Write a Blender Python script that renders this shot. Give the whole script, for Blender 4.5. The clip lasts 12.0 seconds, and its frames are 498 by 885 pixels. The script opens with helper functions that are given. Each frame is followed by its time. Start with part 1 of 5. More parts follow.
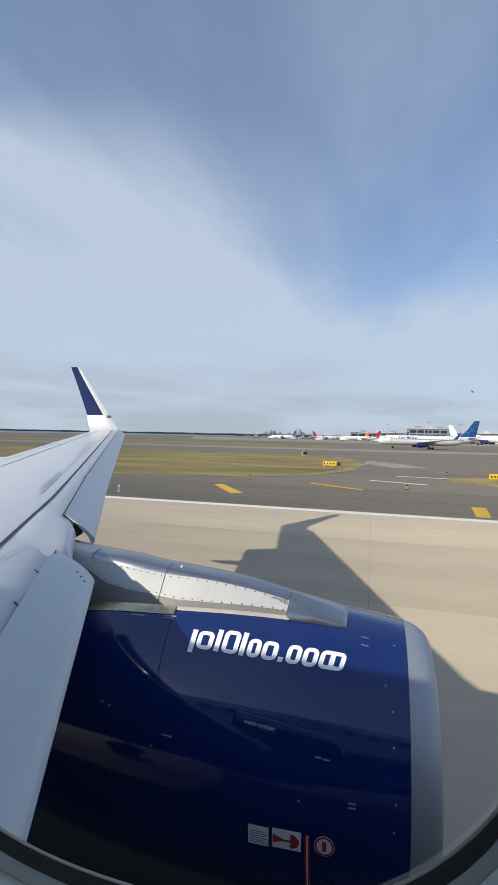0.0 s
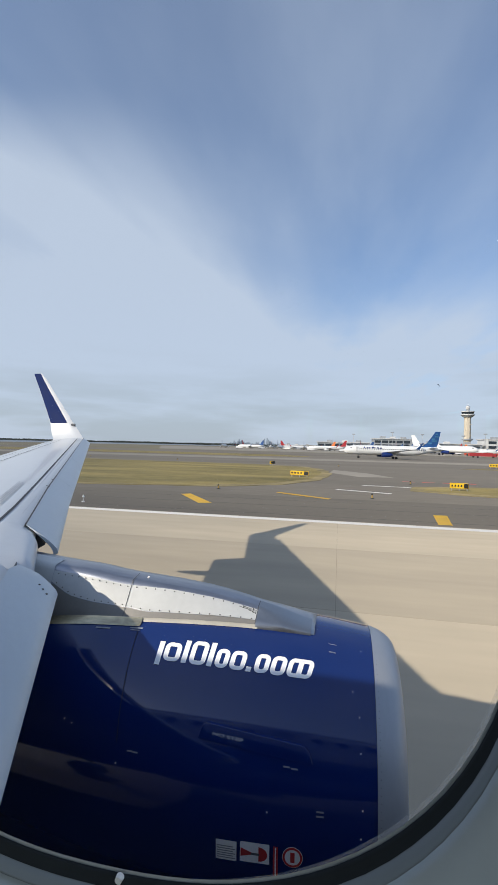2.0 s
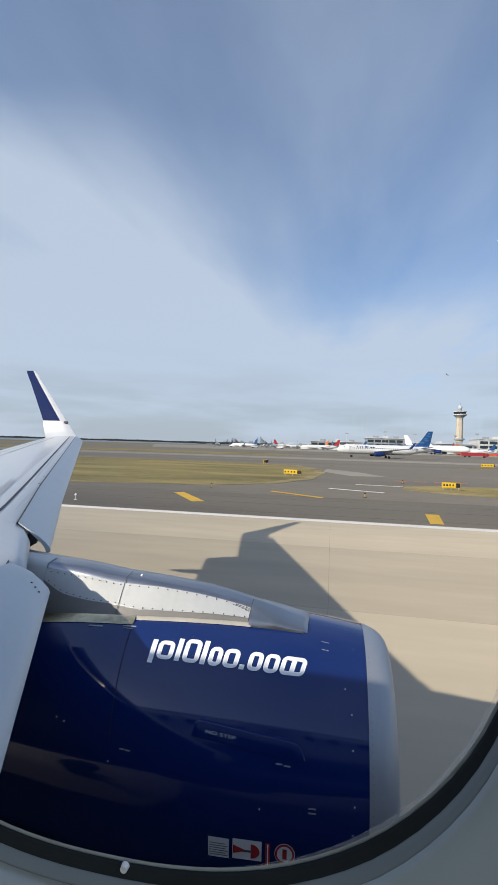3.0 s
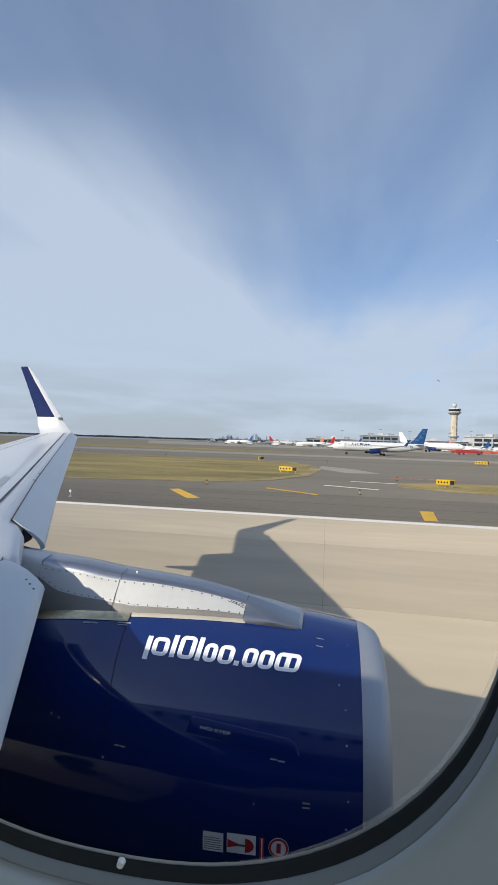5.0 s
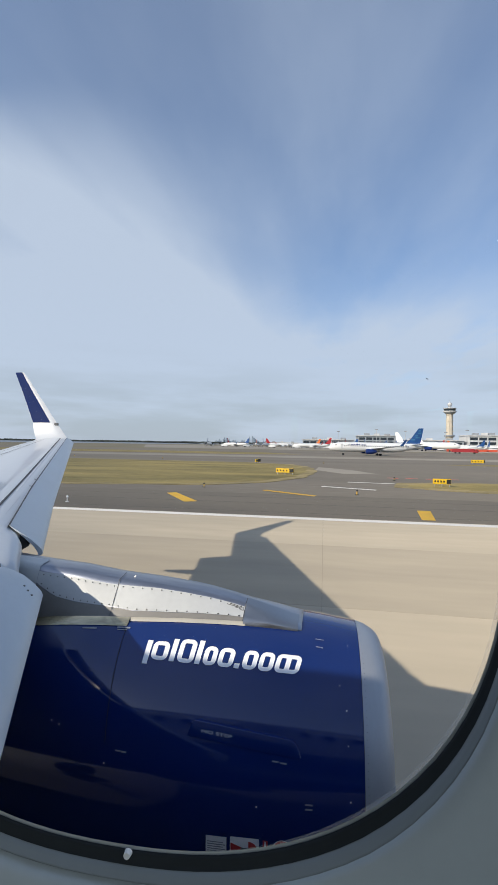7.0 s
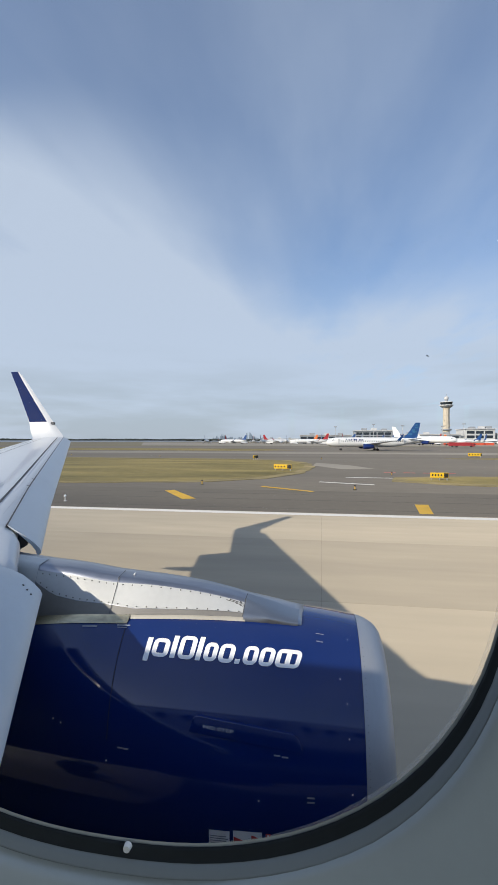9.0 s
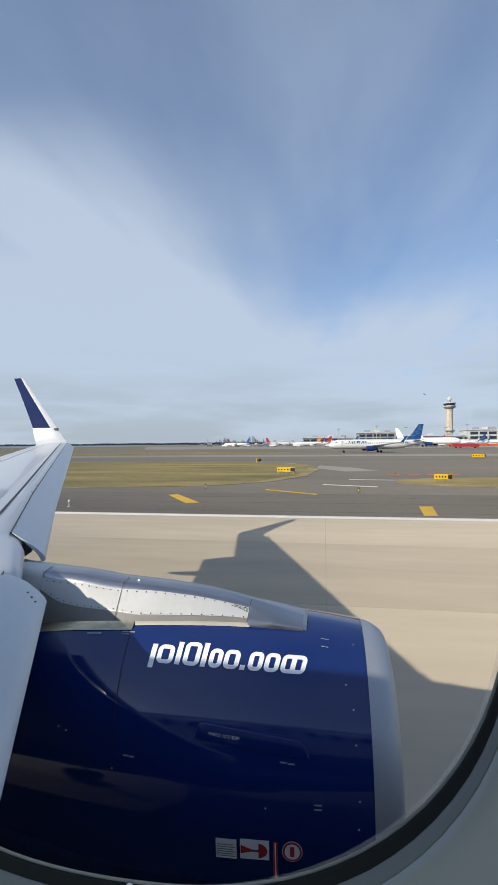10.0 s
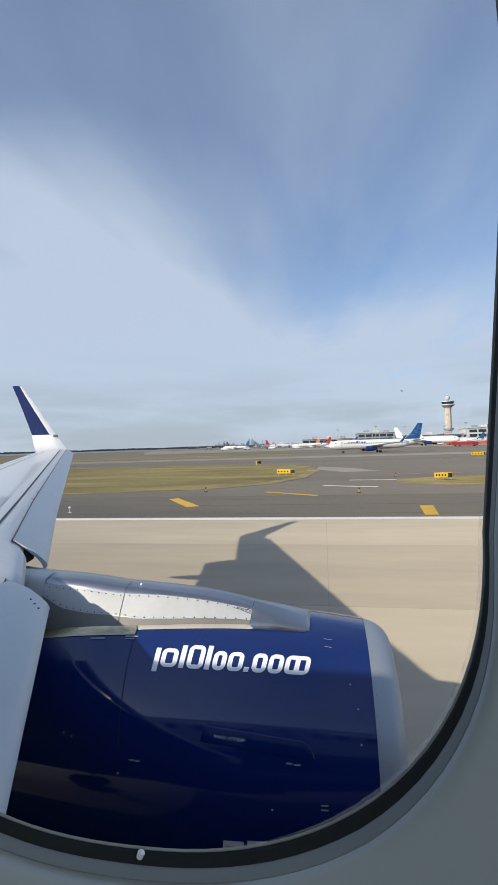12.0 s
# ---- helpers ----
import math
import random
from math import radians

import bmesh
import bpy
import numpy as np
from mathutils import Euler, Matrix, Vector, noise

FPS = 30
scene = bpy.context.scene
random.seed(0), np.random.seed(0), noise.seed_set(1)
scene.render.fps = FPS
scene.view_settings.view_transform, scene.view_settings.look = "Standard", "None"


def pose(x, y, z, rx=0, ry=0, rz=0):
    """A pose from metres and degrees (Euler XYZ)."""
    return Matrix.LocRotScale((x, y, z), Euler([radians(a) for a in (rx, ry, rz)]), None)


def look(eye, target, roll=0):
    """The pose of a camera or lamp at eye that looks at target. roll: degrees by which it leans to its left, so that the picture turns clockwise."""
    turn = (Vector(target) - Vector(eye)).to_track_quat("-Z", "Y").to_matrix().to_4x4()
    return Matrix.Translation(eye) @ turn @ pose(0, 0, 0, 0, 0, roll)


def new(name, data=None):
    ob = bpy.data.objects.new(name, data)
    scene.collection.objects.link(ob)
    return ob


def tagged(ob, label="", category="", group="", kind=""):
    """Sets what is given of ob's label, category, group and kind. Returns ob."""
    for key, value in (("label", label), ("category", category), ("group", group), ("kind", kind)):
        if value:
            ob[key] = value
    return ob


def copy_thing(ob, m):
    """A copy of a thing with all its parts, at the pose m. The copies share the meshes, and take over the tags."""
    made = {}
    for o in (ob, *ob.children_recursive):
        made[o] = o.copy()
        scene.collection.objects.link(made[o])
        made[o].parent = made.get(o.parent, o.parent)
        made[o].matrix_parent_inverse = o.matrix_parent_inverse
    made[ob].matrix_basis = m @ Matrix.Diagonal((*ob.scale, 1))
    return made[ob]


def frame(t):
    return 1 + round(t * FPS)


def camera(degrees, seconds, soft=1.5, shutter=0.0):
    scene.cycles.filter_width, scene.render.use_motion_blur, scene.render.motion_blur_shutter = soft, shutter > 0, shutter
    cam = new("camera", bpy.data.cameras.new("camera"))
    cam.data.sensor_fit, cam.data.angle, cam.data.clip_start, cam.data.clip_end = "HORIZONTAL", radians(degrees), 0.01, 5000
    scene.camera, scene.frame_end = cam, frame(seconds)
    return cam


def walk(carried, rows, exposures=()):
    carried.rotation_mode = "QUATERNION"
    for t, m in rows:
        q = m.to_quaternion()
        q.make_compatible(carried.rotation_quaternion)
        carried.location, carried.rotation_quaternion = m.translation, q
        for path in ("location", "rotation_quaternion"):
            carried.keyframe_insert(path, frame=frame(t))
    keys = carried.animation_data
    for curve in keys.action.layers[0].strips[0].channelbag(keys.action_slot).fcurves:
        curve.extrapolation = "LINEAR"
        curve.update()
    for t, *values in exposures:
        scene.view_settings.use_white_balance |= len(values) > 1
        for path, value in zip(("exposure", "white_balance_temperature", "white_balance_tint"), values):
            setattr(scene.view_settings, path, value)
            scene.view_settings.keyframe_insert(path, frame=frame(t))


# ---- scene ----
cam = camera(58.1, 12.0)

# ---------------- camera and its walk ----------------
# x: the airliner's nose, y: out over its port wing, z: up; metres.
PATH = [
    (0, 0.0031, 1.7176, 4.4613, 89.050, -1.185, 15.447),
    (0.5, 0.0045, 1.7086, 4.4574, 89.696, -1.312, 14.580),
    (1, -0.0041, 1.7089, 4.4492, 90.225, -1.240, 13.095),
    (1.5, -0.0007, 1.7061, 4.4562, 90.313, -1.256, 12.159),
    (2, -0.0010, 1.7054, 4.4532, 90.352, -1.388, 11.371),
    (2.5, -0.0042, 1.7051, 4.4385, 90.272, -1.631, 10.880),
    (3, -0.0068, 1.7043, 4.4489, 90.208, -1.667, 10.531),
    (5, -0.0063, 1.7015, 4.4519, 89.816, -1.822, 9.941),
    (5.5, -0.0052, 1.7012, 4.4462, 90.138, -1.722, 9.736),
    (6, -0.0084, 1.7027, 4.4467, 90.335, -1.554, 9.441),
    (6.5, -0.0076, 1.7012, 4.4474, 90.158, -1.223, 9.525),
    (7, -0.0053, 1.6954, 4.4504, 90.137, -0.885, 9.506),
    (9, -0.0057, 1.7006, 4.4444, 89.707, -0.070, 9.178),
    (9.5, -0.0031, 1.6996, 4.4506, 89.830, 0.249, 9.404),
    (10, -0.0034, 1.7014, 4.4592, 90.124, 0.562, 9.558),
    (10.5, -0.0021, 1.6981, 4.4562, 90.612, 0.691, 9.664),
    (11, -0.0019, 1.6951, 4.4552, 90.557, 0.985, 9.562),
    (11.5, -0.0042, 1.6855, 4.4535, 90.147, 1.384, 9.423),
    (12, 0.0018, 1.6853, 4.4562, 90.461, 1.784, 9.487),
]
walk(cam, [(t, pose(x, y, z, rx, ry, rz)) for t, x, y, z, rx, ry, rz in PATH])

# ---------------- world, sun, lamps ----------------
SUN_WAY = Vector((1.42, 1.415, -1.0)).normalized()     # the way the sunlight travels
SUN_UP = math.asin(-SUN_WAY.z)
SUN_TURN = math.atan2(-SUN_WAY.x, -SUN_WAY.y)


def link(tree, a, b):
    tree.links.new(a, b)


def make_world():
    world = bpy.data.worlds.new("sky")
    scene.world = world
    world.use_nodes = True
    tr = world.node_tree
    tr.nodes.clear()
    N = tr.nodes.new
    out, bg = N("ShaderNodeOutputWorld"), N("ShaderNodeBackground")
    sky = N("ShaderNodeTexSky")
    sky.sky_type = "NISHITA"
    sky.sun_disc = False
    sky.sun_elevation, sky.sun_rotation = SUN_UP, SUN_TURN
    sky.air_density, sky.dust_density, sky.ozone_density = 1.05, 0.9, 6.0
    bg.inputs["Strength"].default_value = 0.15
    # high thin cloud, drawn out in long streaks, on a plane far overhead
    co, sep = N("ShaderNodeTexCoord"), N("ShaderNodeSeparateXYZ")
    link(tr, co.outputs["Generated"], sep.inputs[0])
    zz = N("ShaderNodeMath")
    zz.operation = "MAXIMUM"
    zz.inputs[1].default_value = 0.07
    link(tr, sep.outputs["Z"], zz.inputs[0])

    def over(o, add=0.0):
        d = N("ShaderNodeMath")
        d.operation = "DIVIDE"
        link(tr, o, d.inputs[0])
        link(tr, zz.outputs[0], d.inputs[1])
        return d.outputs[0]
    px, py = over(sep.outputs["X"]), over(sep.outputs["Y"])

    def streak(sx, sy, detail, rough, shift):
        c = N("ShaderNodeCombineXYZ")
        for o, k, i in ((px, sx, 0), (py, sy, 1)):
            m = N("ShaderNodeMath")
            m.operation = "MULTIPLY"
            link(tr, o, m.inputs[0])
            m.inputs[1].default_value = k
            link(tr, m.outputs[0], c.inputs[i])
        c.inputs[2].default_value = shift
        t = N("ShaderNodeTexNoise")
        t.inputs["Scale"].default_value = 1.0
        t.inputs["Detail"].default_value = detail
        t.inputs["Roughness"].default_value = rough
        link(tr, c.outputs[0], t.inputs["Vector"])
        return t.outputs["Fac"]
    long = streak(2.3, 0.16, 2.2, 0.42, 21.7)
    wide, fine = streak(0.9, 0.24, 3, 0.48, 3.2), streak(2.3, 0.75, 5, 0.55, 7.7)

    def ramp(o, a, b, lo=0.0, hi=1.0):
        r = N("ShaderNodeMapRange")
        r.interpolation_type = "SMOOTHSTEP"
        for k, v in (("From Min", a), ("From Max", b), ("To Min", lo), ("To Max", hi)):
            r.inputs[k].default_value = v
        link(tr, o, r.inputs["Value"])
        return r.outputs["Result"]

    def both(o1, o2, op):
        m = N("ShaderNodeMath")
        m.operation = op
        link(tr, o1, m.inputs[0])
        link(tr, o2, m.inputs[1])
        m.use_clamp = op == "ADD"
        return m.outputs[0]
    # the cloud bank lies aft, with soft streaks through it and thin wisps elsewhere
    flat, lay = N("ShaderNodeMapping"), N("ShaderNodeTexNoise")
    flat.inputs["Scale"].default_value = (2.2, 2.2, 15.0)
    lay.inputs["Scale"].default_value, lay.inputs["Detail"].default_value, lay.inputs["Roughness"].default_value = 1.3, 4, 0.55
    link(tr, co.outputs["Generated"], flat.inputs["Vector"])
    link(tr, flat.outputs[0], lay.inputs["Vector"])
    # its edge runs away towards the horizon and swings aft overhead
    def calc(op, o, k, o2=None):
        m = N("ShaderNodeMath")
        m.operation = op
        link(tr, o, m.inputs[0])
        m.inputs[1].default_value = k
        if o2 is not None:
            link(tr, o2, m.inputs[2])
        return m.outputs[0]
    swing = calc("POWER", calc("DIVIDE", calc("MAXIMUM", py, 0.3), 1.43), -4.0)
    edge = calc("MULTIPLY_ADD", py, 0.09, px)
    edge = calc("MULTIPLY_ADD", calc("MINIMUM", swing, 4.0), 0.34, edge)
    edge = calc("MULTIPLY_ADD", wide, 0.55, edge)
    edge = calc("MULTIPLY_ADD", fine, 0.20, edge)
    edge = calc("MULTIPLY_ADD", long, -0.40, edge)
    bank = ramp(edge, 0.40, -1.08, 0.0, 0.95)
    bank = both(bank, ramp(fine, 0.25, 0.72, 0.85, 1.0), "MULTIPLY")
    bank = both(bank, ramp(wide, 0.25, 0.7, 0.95, 1.0), "MULTIPLY")
    bank = both(bank, ramp(long, 0.28, 0.70, 0.96, 1.02), "MULTIPLY")
    wisps = both(ramp(wide, 0.34, 0.70, 0.11, 0.34), ramp(fine, 0.30, 0.74, 0.0, 0.16), "ADD")
    wisps = both(wisps, ramp(long, 0.38, 0.74, 0.0, 0.11), "ADD")
    low = both(ramp(sep.outputs["Z"], 0.38, 0.13, 0.0, 0.93), ramp(fine, 0.25, 0.7, 0.80, 1.08), "MULTIPLY")
    low = both(low, ramp(lay.outputs["Fac"], 0.30, 0.70, 0.84, 1.06), "MULTIPLY")
    fac = both(both(bank, wisps, "ADD"), low, "ADD")
    cap = N("ShaderNodeMath")
    cap.operation = "MULTIPLY"
    cap.inputs[1].default_value = 0.92
    link(tr, fac, cap.inputs[0])
    # thicker grey layers low over the horizon
    tint = N("ShaderNodeMixRGB")
    tint.inputs["Color1"].default_value = (3.66, 4.26, 5.18, 1)
    tint.inputs["Color2"].default_value = (2.98, 3.47, 4.05, 1)
    link(tr, both(ramp(sep.outputs["Z"], 0.23, 0.04), ramp(lay.outputs["Fac"], 0.36, 0.64, 0.05, 1.0), "MULTIPLY"), tint.inputs["Fac"])
    mix = N("ShaderNodeMixRGB")
    link(tr, tint.outputs[0], mix.inputs["Color2"])
    link(tr, cap.outputs[0], mix.inputs["Fac"])
    link(tr, sky.outputs[0], mix.inputs["Color1"])
    link(tr, mix.outputs[0], bg.inputs["Color"])
    link(tr, bg.outputs[0], out.inputs["Surface"])


make_world()
sun = new("sun", bpy.data.lights.new("sun", "SUN"))
sun.data.energy, sun.data.angle, sun.data.color = 4.3, radians(0.6), (1.0, 0.91, 0.77)
sun.matrix_world = look((0, 0, 60), Vector((0, 0, 60)) + SUN_WAY)
cabin_lamp = new("cabin_lamp", bpy.data.lights.new("cabin_lamp", "AREA"))
cabin_lamp.data.shape, cabin_lamp.data.size, cabin_lamp.data.size_y = "RECTANGLE", 5.0, 0.25
cabin_lamp.data.energy, cabin_lamp.data.color = 19.5, (0.90, 0.98, 1.0)
cabin_lamp.matrix_world = look((1.3, 0.35, 5.2), (1.1, 1.0, 4.0))


# ---------------- materials ----------------
def mat(name, color, rough=0.6, metal=0.0, var=0.12, scale=2.0, fine=40.0, bump=0.0, coat=0.0, spread=(1, 1, 1), each=0.0, tone=None, sheen=0.02, place=False):
    """A surface with stains at a large and a small scale, fine relief and, with each, a tone of its own for every piece."""
    m = bpy.data.materials.new(name)
    m.use_nodes = True
    tr = m.node_tree
    N = tr.nodes.new
    bs = tr.nodes["Principled BSDF"]
    co, mp = N("ShaderNodeTexCoord"), N("ShaderNodeMapping")
    mp.inputs["Scale"].default_value = spread
    link(tr, N("ShaderNodeNewGeometry").outputs["Position"] if place else co.outputs["Object"], mp.inputs["Vector"])
    a, b = N("ShaderNodeTexNoise"), N("ShaderNodeTexNoise")
    a.inputs["Scale"].default_value, a.inputs["Detail"].default_value = scale, 4
    b.inputs["Scale"].default_value, b.inputs["Detail"].default_value = fine, 3
    link(tr, mp.outputs[0], a.inputs["Vector"])
    link(tr, mp.outputs[0], b.inputs["Vector"])
    add = N("ShaderNodeMath")
    add.operation = "MULTIPLY_ADD"
    add.inputs[1].default_value = 0.45
    link(tr, b.outputs["Fac"], add.inputs[0])
    link(tr, a.outputs["Fac"], add.inputs[2])
    src = add.outputs[0]
    if each:
        info, ma = N("ShaderNodeObjectInfo"), N("ShaderNodeMath")
        ma.operation = "MULTIPLY_ADD"
        ma.inputs[1].default_value = each
        link(tr, info.outputs["Random"], ma.inputs[0])
        link(tr, src, ma.inputs[2])
        src = ma.outputs[0]
    mr = N("ShaderNodeMapRange")
    mr.inputs["From Min"].default_value, mr.inputs["From Max"].default_value = 0.45, 1.0 + each
    link(tr, src, mr.inputs["Value"])
    mx = N("ShaderNodeMixRGB")
    other = tone or tuple(c * (1 + var) for c in color)
    mx.inputs["Color1"].default_value = (*[c * (1 - var) for c in color], 1)
    mx.inputs["Color2"].default_value = (*other, 1)
    link(tr, mr.outputs[0], mx.inputs["Fac"])
    link(tr, mx.outputs[0], bs.inputs["Base Color"])
    rr = N("ShaderNodeMapRange")
    rr.inputs["To Min"].default_value, rr.inputs["To Max"].default_value = max(0.02, rough * 0.85), min(1, rough * 1.15)
    link(tr, a.outputs["Fac"], rr.inputs["Value"])
    link(tr, rr.outputs[0], bs.inputs["Roughness"])
    if rough >= 0.85:
        bs.inputs["Diffuse Roughness"].default_value = 0.55       # coarse ground throws light back towards the sun
    bs.inputs["Metallic"].default_value = metal
    bs.inputs["Coat Weight"].default_value = coat
    bs.inputs["Coat Roughness"].default_value = 0.04
    if bump:
        bp = N("ShaderNodeBump")
        bp.inputs["Strength"].default_value, bp.inputs["Distance"].default_value = bump, sheen
        link(tr, b.outputs["Fac"], bp.inputs["Height"])
        link(tr, bp.outputs[0], bs.inputs["Normal"])
    return m


M = {
    "concrete": mat("runway_concrete", (0.478, 0.405, 0.296), 0.9, var=0.15, scale=0.20, fine=1.3, bump=0.03, spread=(0.22, 1, 1), each=0.03, place=True),
    "concrete_worn": mat("runway_concrete_worn", (0.422, 0.357, 0.261), 0.9, var=0.14, scale=0.24, fine=1.3, bump=0.03, spread=(0.20, 1, 1), each=0.03, place=True),
    # near-black for the unseen inner lanes, which keeps the cowl's reflection dark
    "concrete_dimmed": mat("rubber_stained_concrete", (0.024, 0.026, 0.030), 0.9, var=0.25, scale=0.30, fine=9, spread=(0.1, 1, 1), place=True),
    "asphalt": mat("asphalt", (0.128, 0.111, 0.086), 0.92, var=0.28, scale=0.10, fine=6, bump=0.35, spread=(0.3, 1, 1)),
    "taxi_asphalt": mat("taxiway_asphalt", (0.150, 0.130, 0.101), 0.92, var=0.32, scale=0.035, fine=1.5, bump=0.2, spread=(0.25, 1, 1)),
    "taxi_concrete": mat("apron_concrete", (0.25, 0.225, 0.185), 0.9, var=0.2, scale=0.02, fine=0.6, spread=(0.25, 1, 1)),
    "grass": mat("dry_grass", (0.17, 0.145, 0.036), 0.95, var=0.45, scale=0.14, fine=2.2, bump=0.8, spread=(0.3, 1, 1), tone=(0.34, 0.262, 0.092), sheen=0.2),
    "dry": mat("dry_grass_blade", (0.17, 0.14, 0.05), 0.95, var=0.3, scale=0.2, fine=3, tone=(0.36, 0.28, 0.13)),
    "field": mat("far_field", (0.17, 0.145, 0.085), 0.95, var=0.3, scale=0.006, fine=0.05, spread=(0.3, 1, 1)),
    "line_white": mat("runway_paint_white", (0.80, 0.76, 0.69), 0.7, var=0.10, scale=0.8, fine=12),
    "line_yellow": mat("taxiway_paint_yellow", (0.72, 0.42, 0.03), 0.7, var=0.14, scale=0.8, fine=12),
    "water": mat("bay_water", (0.06, 0.085, 0.11), 0.35, var=0.15, scale=0.01, fine=0.1, bump=0.3),
    "wing": mat("wing_grey_paint", (0.575, 0.60, 0.625), 0.33, var=0.05, scale=0.9, fine=14, coat=0.25),
    "slat": mat("slat_grey_paint", (0.53, 0.575, 0.60), 0.34, var=0.05, scale=1.1, fine=16, coat=0.2),
    "tar": mat("tar_joint", (0.085, 0.078, 0.066), 0.85, var=0.3, scale=0.3, fine=4),
    "seam": mat("dark_seal", (0.045, 0.045, 0.05), 0.6, var=0.2, scale=3),
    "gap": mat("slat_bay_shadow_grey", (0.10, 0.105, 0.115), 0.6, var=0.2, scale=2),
    "white": mat("white_paint", (0.78, 0.78, 0.76), 0.38, var=0.04, scale=2, fine=20, coat=0.2),
    "winglet_white": mat("winglet_white", (0.62, 0.635, 0.65), 0.45, var=0.05, scale=2, fine=20),
    "pylon_white": mat("pylon_panel_white", (0.60, 0.605, 0.585), 0.42, var=0.06, scale=3, fine=25),
    "alu": mat("brushed_aluminium", (0.33, 0.345, 0.385), 0.32, metal=0.85, var=0.20, scale=3, fine=30, spread=(0.2, 1, 1)),
    "lip": mat("inlet_lip_aluminium", (0.46, 0.475, 0.495), 0.48, metal=0.4, var=0.05, scale=2, fine=40, spread=(1, 0.3, 0.3)),
    "cap": mat("fairing_grey", (0.36, 0.37, 0.385), 0.30, metal=0.9, var=0.05, scale=2, fine=30),
    "seal": mat("pylon_seal_metal", (0.58, 0.50, 0.33), 0.22, metal=0.85, var=0.45, scale=5, fine=40, spread=(0.4, 1, 1)),
    "navy": mat("navy_blue_paint", (0.0055, 0.0235, 0.136), 0.05, var=0.06, scale=1.2, fine=6),
    "winglet_navy": mat("winglet_navy_paint", (0.0028, 0.0165, 0.096), 0.6, var=0.08, scale=1.2, fine=6),
    "navy_line": mat("cowl_seam", (0.004, 0.006, 0.03), 0.5),
    "decal_white": mat("decal_white", (0.95, 0.95, 0.95), 0.5, var=0.03, scale=6),
    "wing_mark": mat("wing_marking_grey", (0.43, 0.455, 0.49), 0.4, var=0.1, scale=6),
    "decal_grey": mat("decal_grey", (0.27, 0.29, 0.34), 0.5, var=0.1, scale=6),
    "decal_red": mat("decal_red", (0.50, 0.03, 0.035), 0.5, var=0.1, scale=6),
    "words_white": mat("words_white", (0.82, 0.83, 0.84), 0.5, var=0.05, scale=6),
    "rivet": mat("rivet_dark", (0.07, 0.065, 0.06), 0.5, metal=0.3),
    "liner": mat("cabin_liner", (0.47, 0.53, 0.575), 0.55, var=0.03, scale=4, fine=220, bump=0.12, sheen=0.0006),
    "pane_edge": mat("pane_edge_acrylic", (0.34, 0.36, 0.36), 0.3, var=0.08, scale=20),
    "dirt": mat("grey_dirt", (0.26, 0.30, 0.38), 0.8, var=0.3, scale=900),
    "gasket": mat("black_rubber_gasket", (0.024, 0.029, 0.033), 0.75, var=0.15, scale=12, fine=120),
    "bezel": mat("window_bezel_grey", (0.25, 0.285, 0.312), 0.5, var=0.04, scale=6, fine=200),
    "belly": mat("belly_navy_paint", (0.012, 0.02, 0.07), 0.3, var=0.05, scale=0.8, fine=6),
    "strip": mat("pale_seal_strip", (0.52, 0.495, 0.43), 0.45, var=0.10, scale=3, fine=25),
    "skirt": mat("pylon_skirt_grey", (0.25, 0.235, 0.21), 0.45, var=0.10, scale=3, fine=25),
    "hull": mat("fuselage_paint", (0.24, 0.27, 0.35), 0.35, var=0.04, scale=0.6, fine=6, coat=0.2),
    "tyre": mat("tyre_rubber", (0.03, 0.03, 0.03), 0.85, var=0.2, scale=4),
    "steel": mat("gear_steel", (0.5, 0.5, 0.5), 0.4, metal=0.7),
    "tail_blue": mat("tail_blue", (0.015, 0.075, 0.24), 0.4, var=0.25, scale=0.6),
    "tail_pale": mat("tail_pale_blue", (0.05, 0.17, 0.30), 0.4, var=0.3, scale=1.2),
    "tail_red": mat("tail_red", (0.45, 0.035, 0.04), 0.4, var=0.15, scale=0.5),
    "tail_orange": mat("tail_orange", (0.65, 0.16, 0.03), 0.4, var=0.15, scale=0.5),
    "glass_dark": mat("dark_glass", (0.03, 0.04, 0.05), 0.15, var=0.2, scale=0.4),
    "terminal": mat("terminal_grey_cladding", (0.30, 0.32, 0.34), 0.6, var=0.12, scale=0.1, fine=1),
    "terminal_pale": mat("terminal_pale_cladding", (0.58, 0.58, 0.57), 0.6, var=0.1, scale=0.1, fine=1),
    "tower": mat("tower_concrete", (0.60, 0.53, 0.42), 0.8, var=0.1, scale=0.1, fine=1),
    # the blue-grey of distance haze is put into the towers' base colour
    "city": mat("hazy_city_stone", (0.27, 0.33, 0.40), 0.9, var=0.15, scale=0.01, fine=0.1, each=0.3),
    "wood": mat("far_tree_line", (0.055, 0.066, 0.058), 0.95, var=0.35, scale=0.02, fine=0.3),
    "sign_yellow": mat("sign_yellow", (0.80, 0.50, 0.02), 0.5, var=0.05, scale=3),
    "sign_black": mat("sign_black", (0.02, 0.02, 0.02), 0.5),
    "truck_red": mat("truck_red", (0.35, 0.03, 0.035), 0.45, var=0.1, scale=1),
    "orange_red": mat("barrier_red_orange", (0.62, 0.10, 0.05), 0.6, var=0.12, scale=1),
}


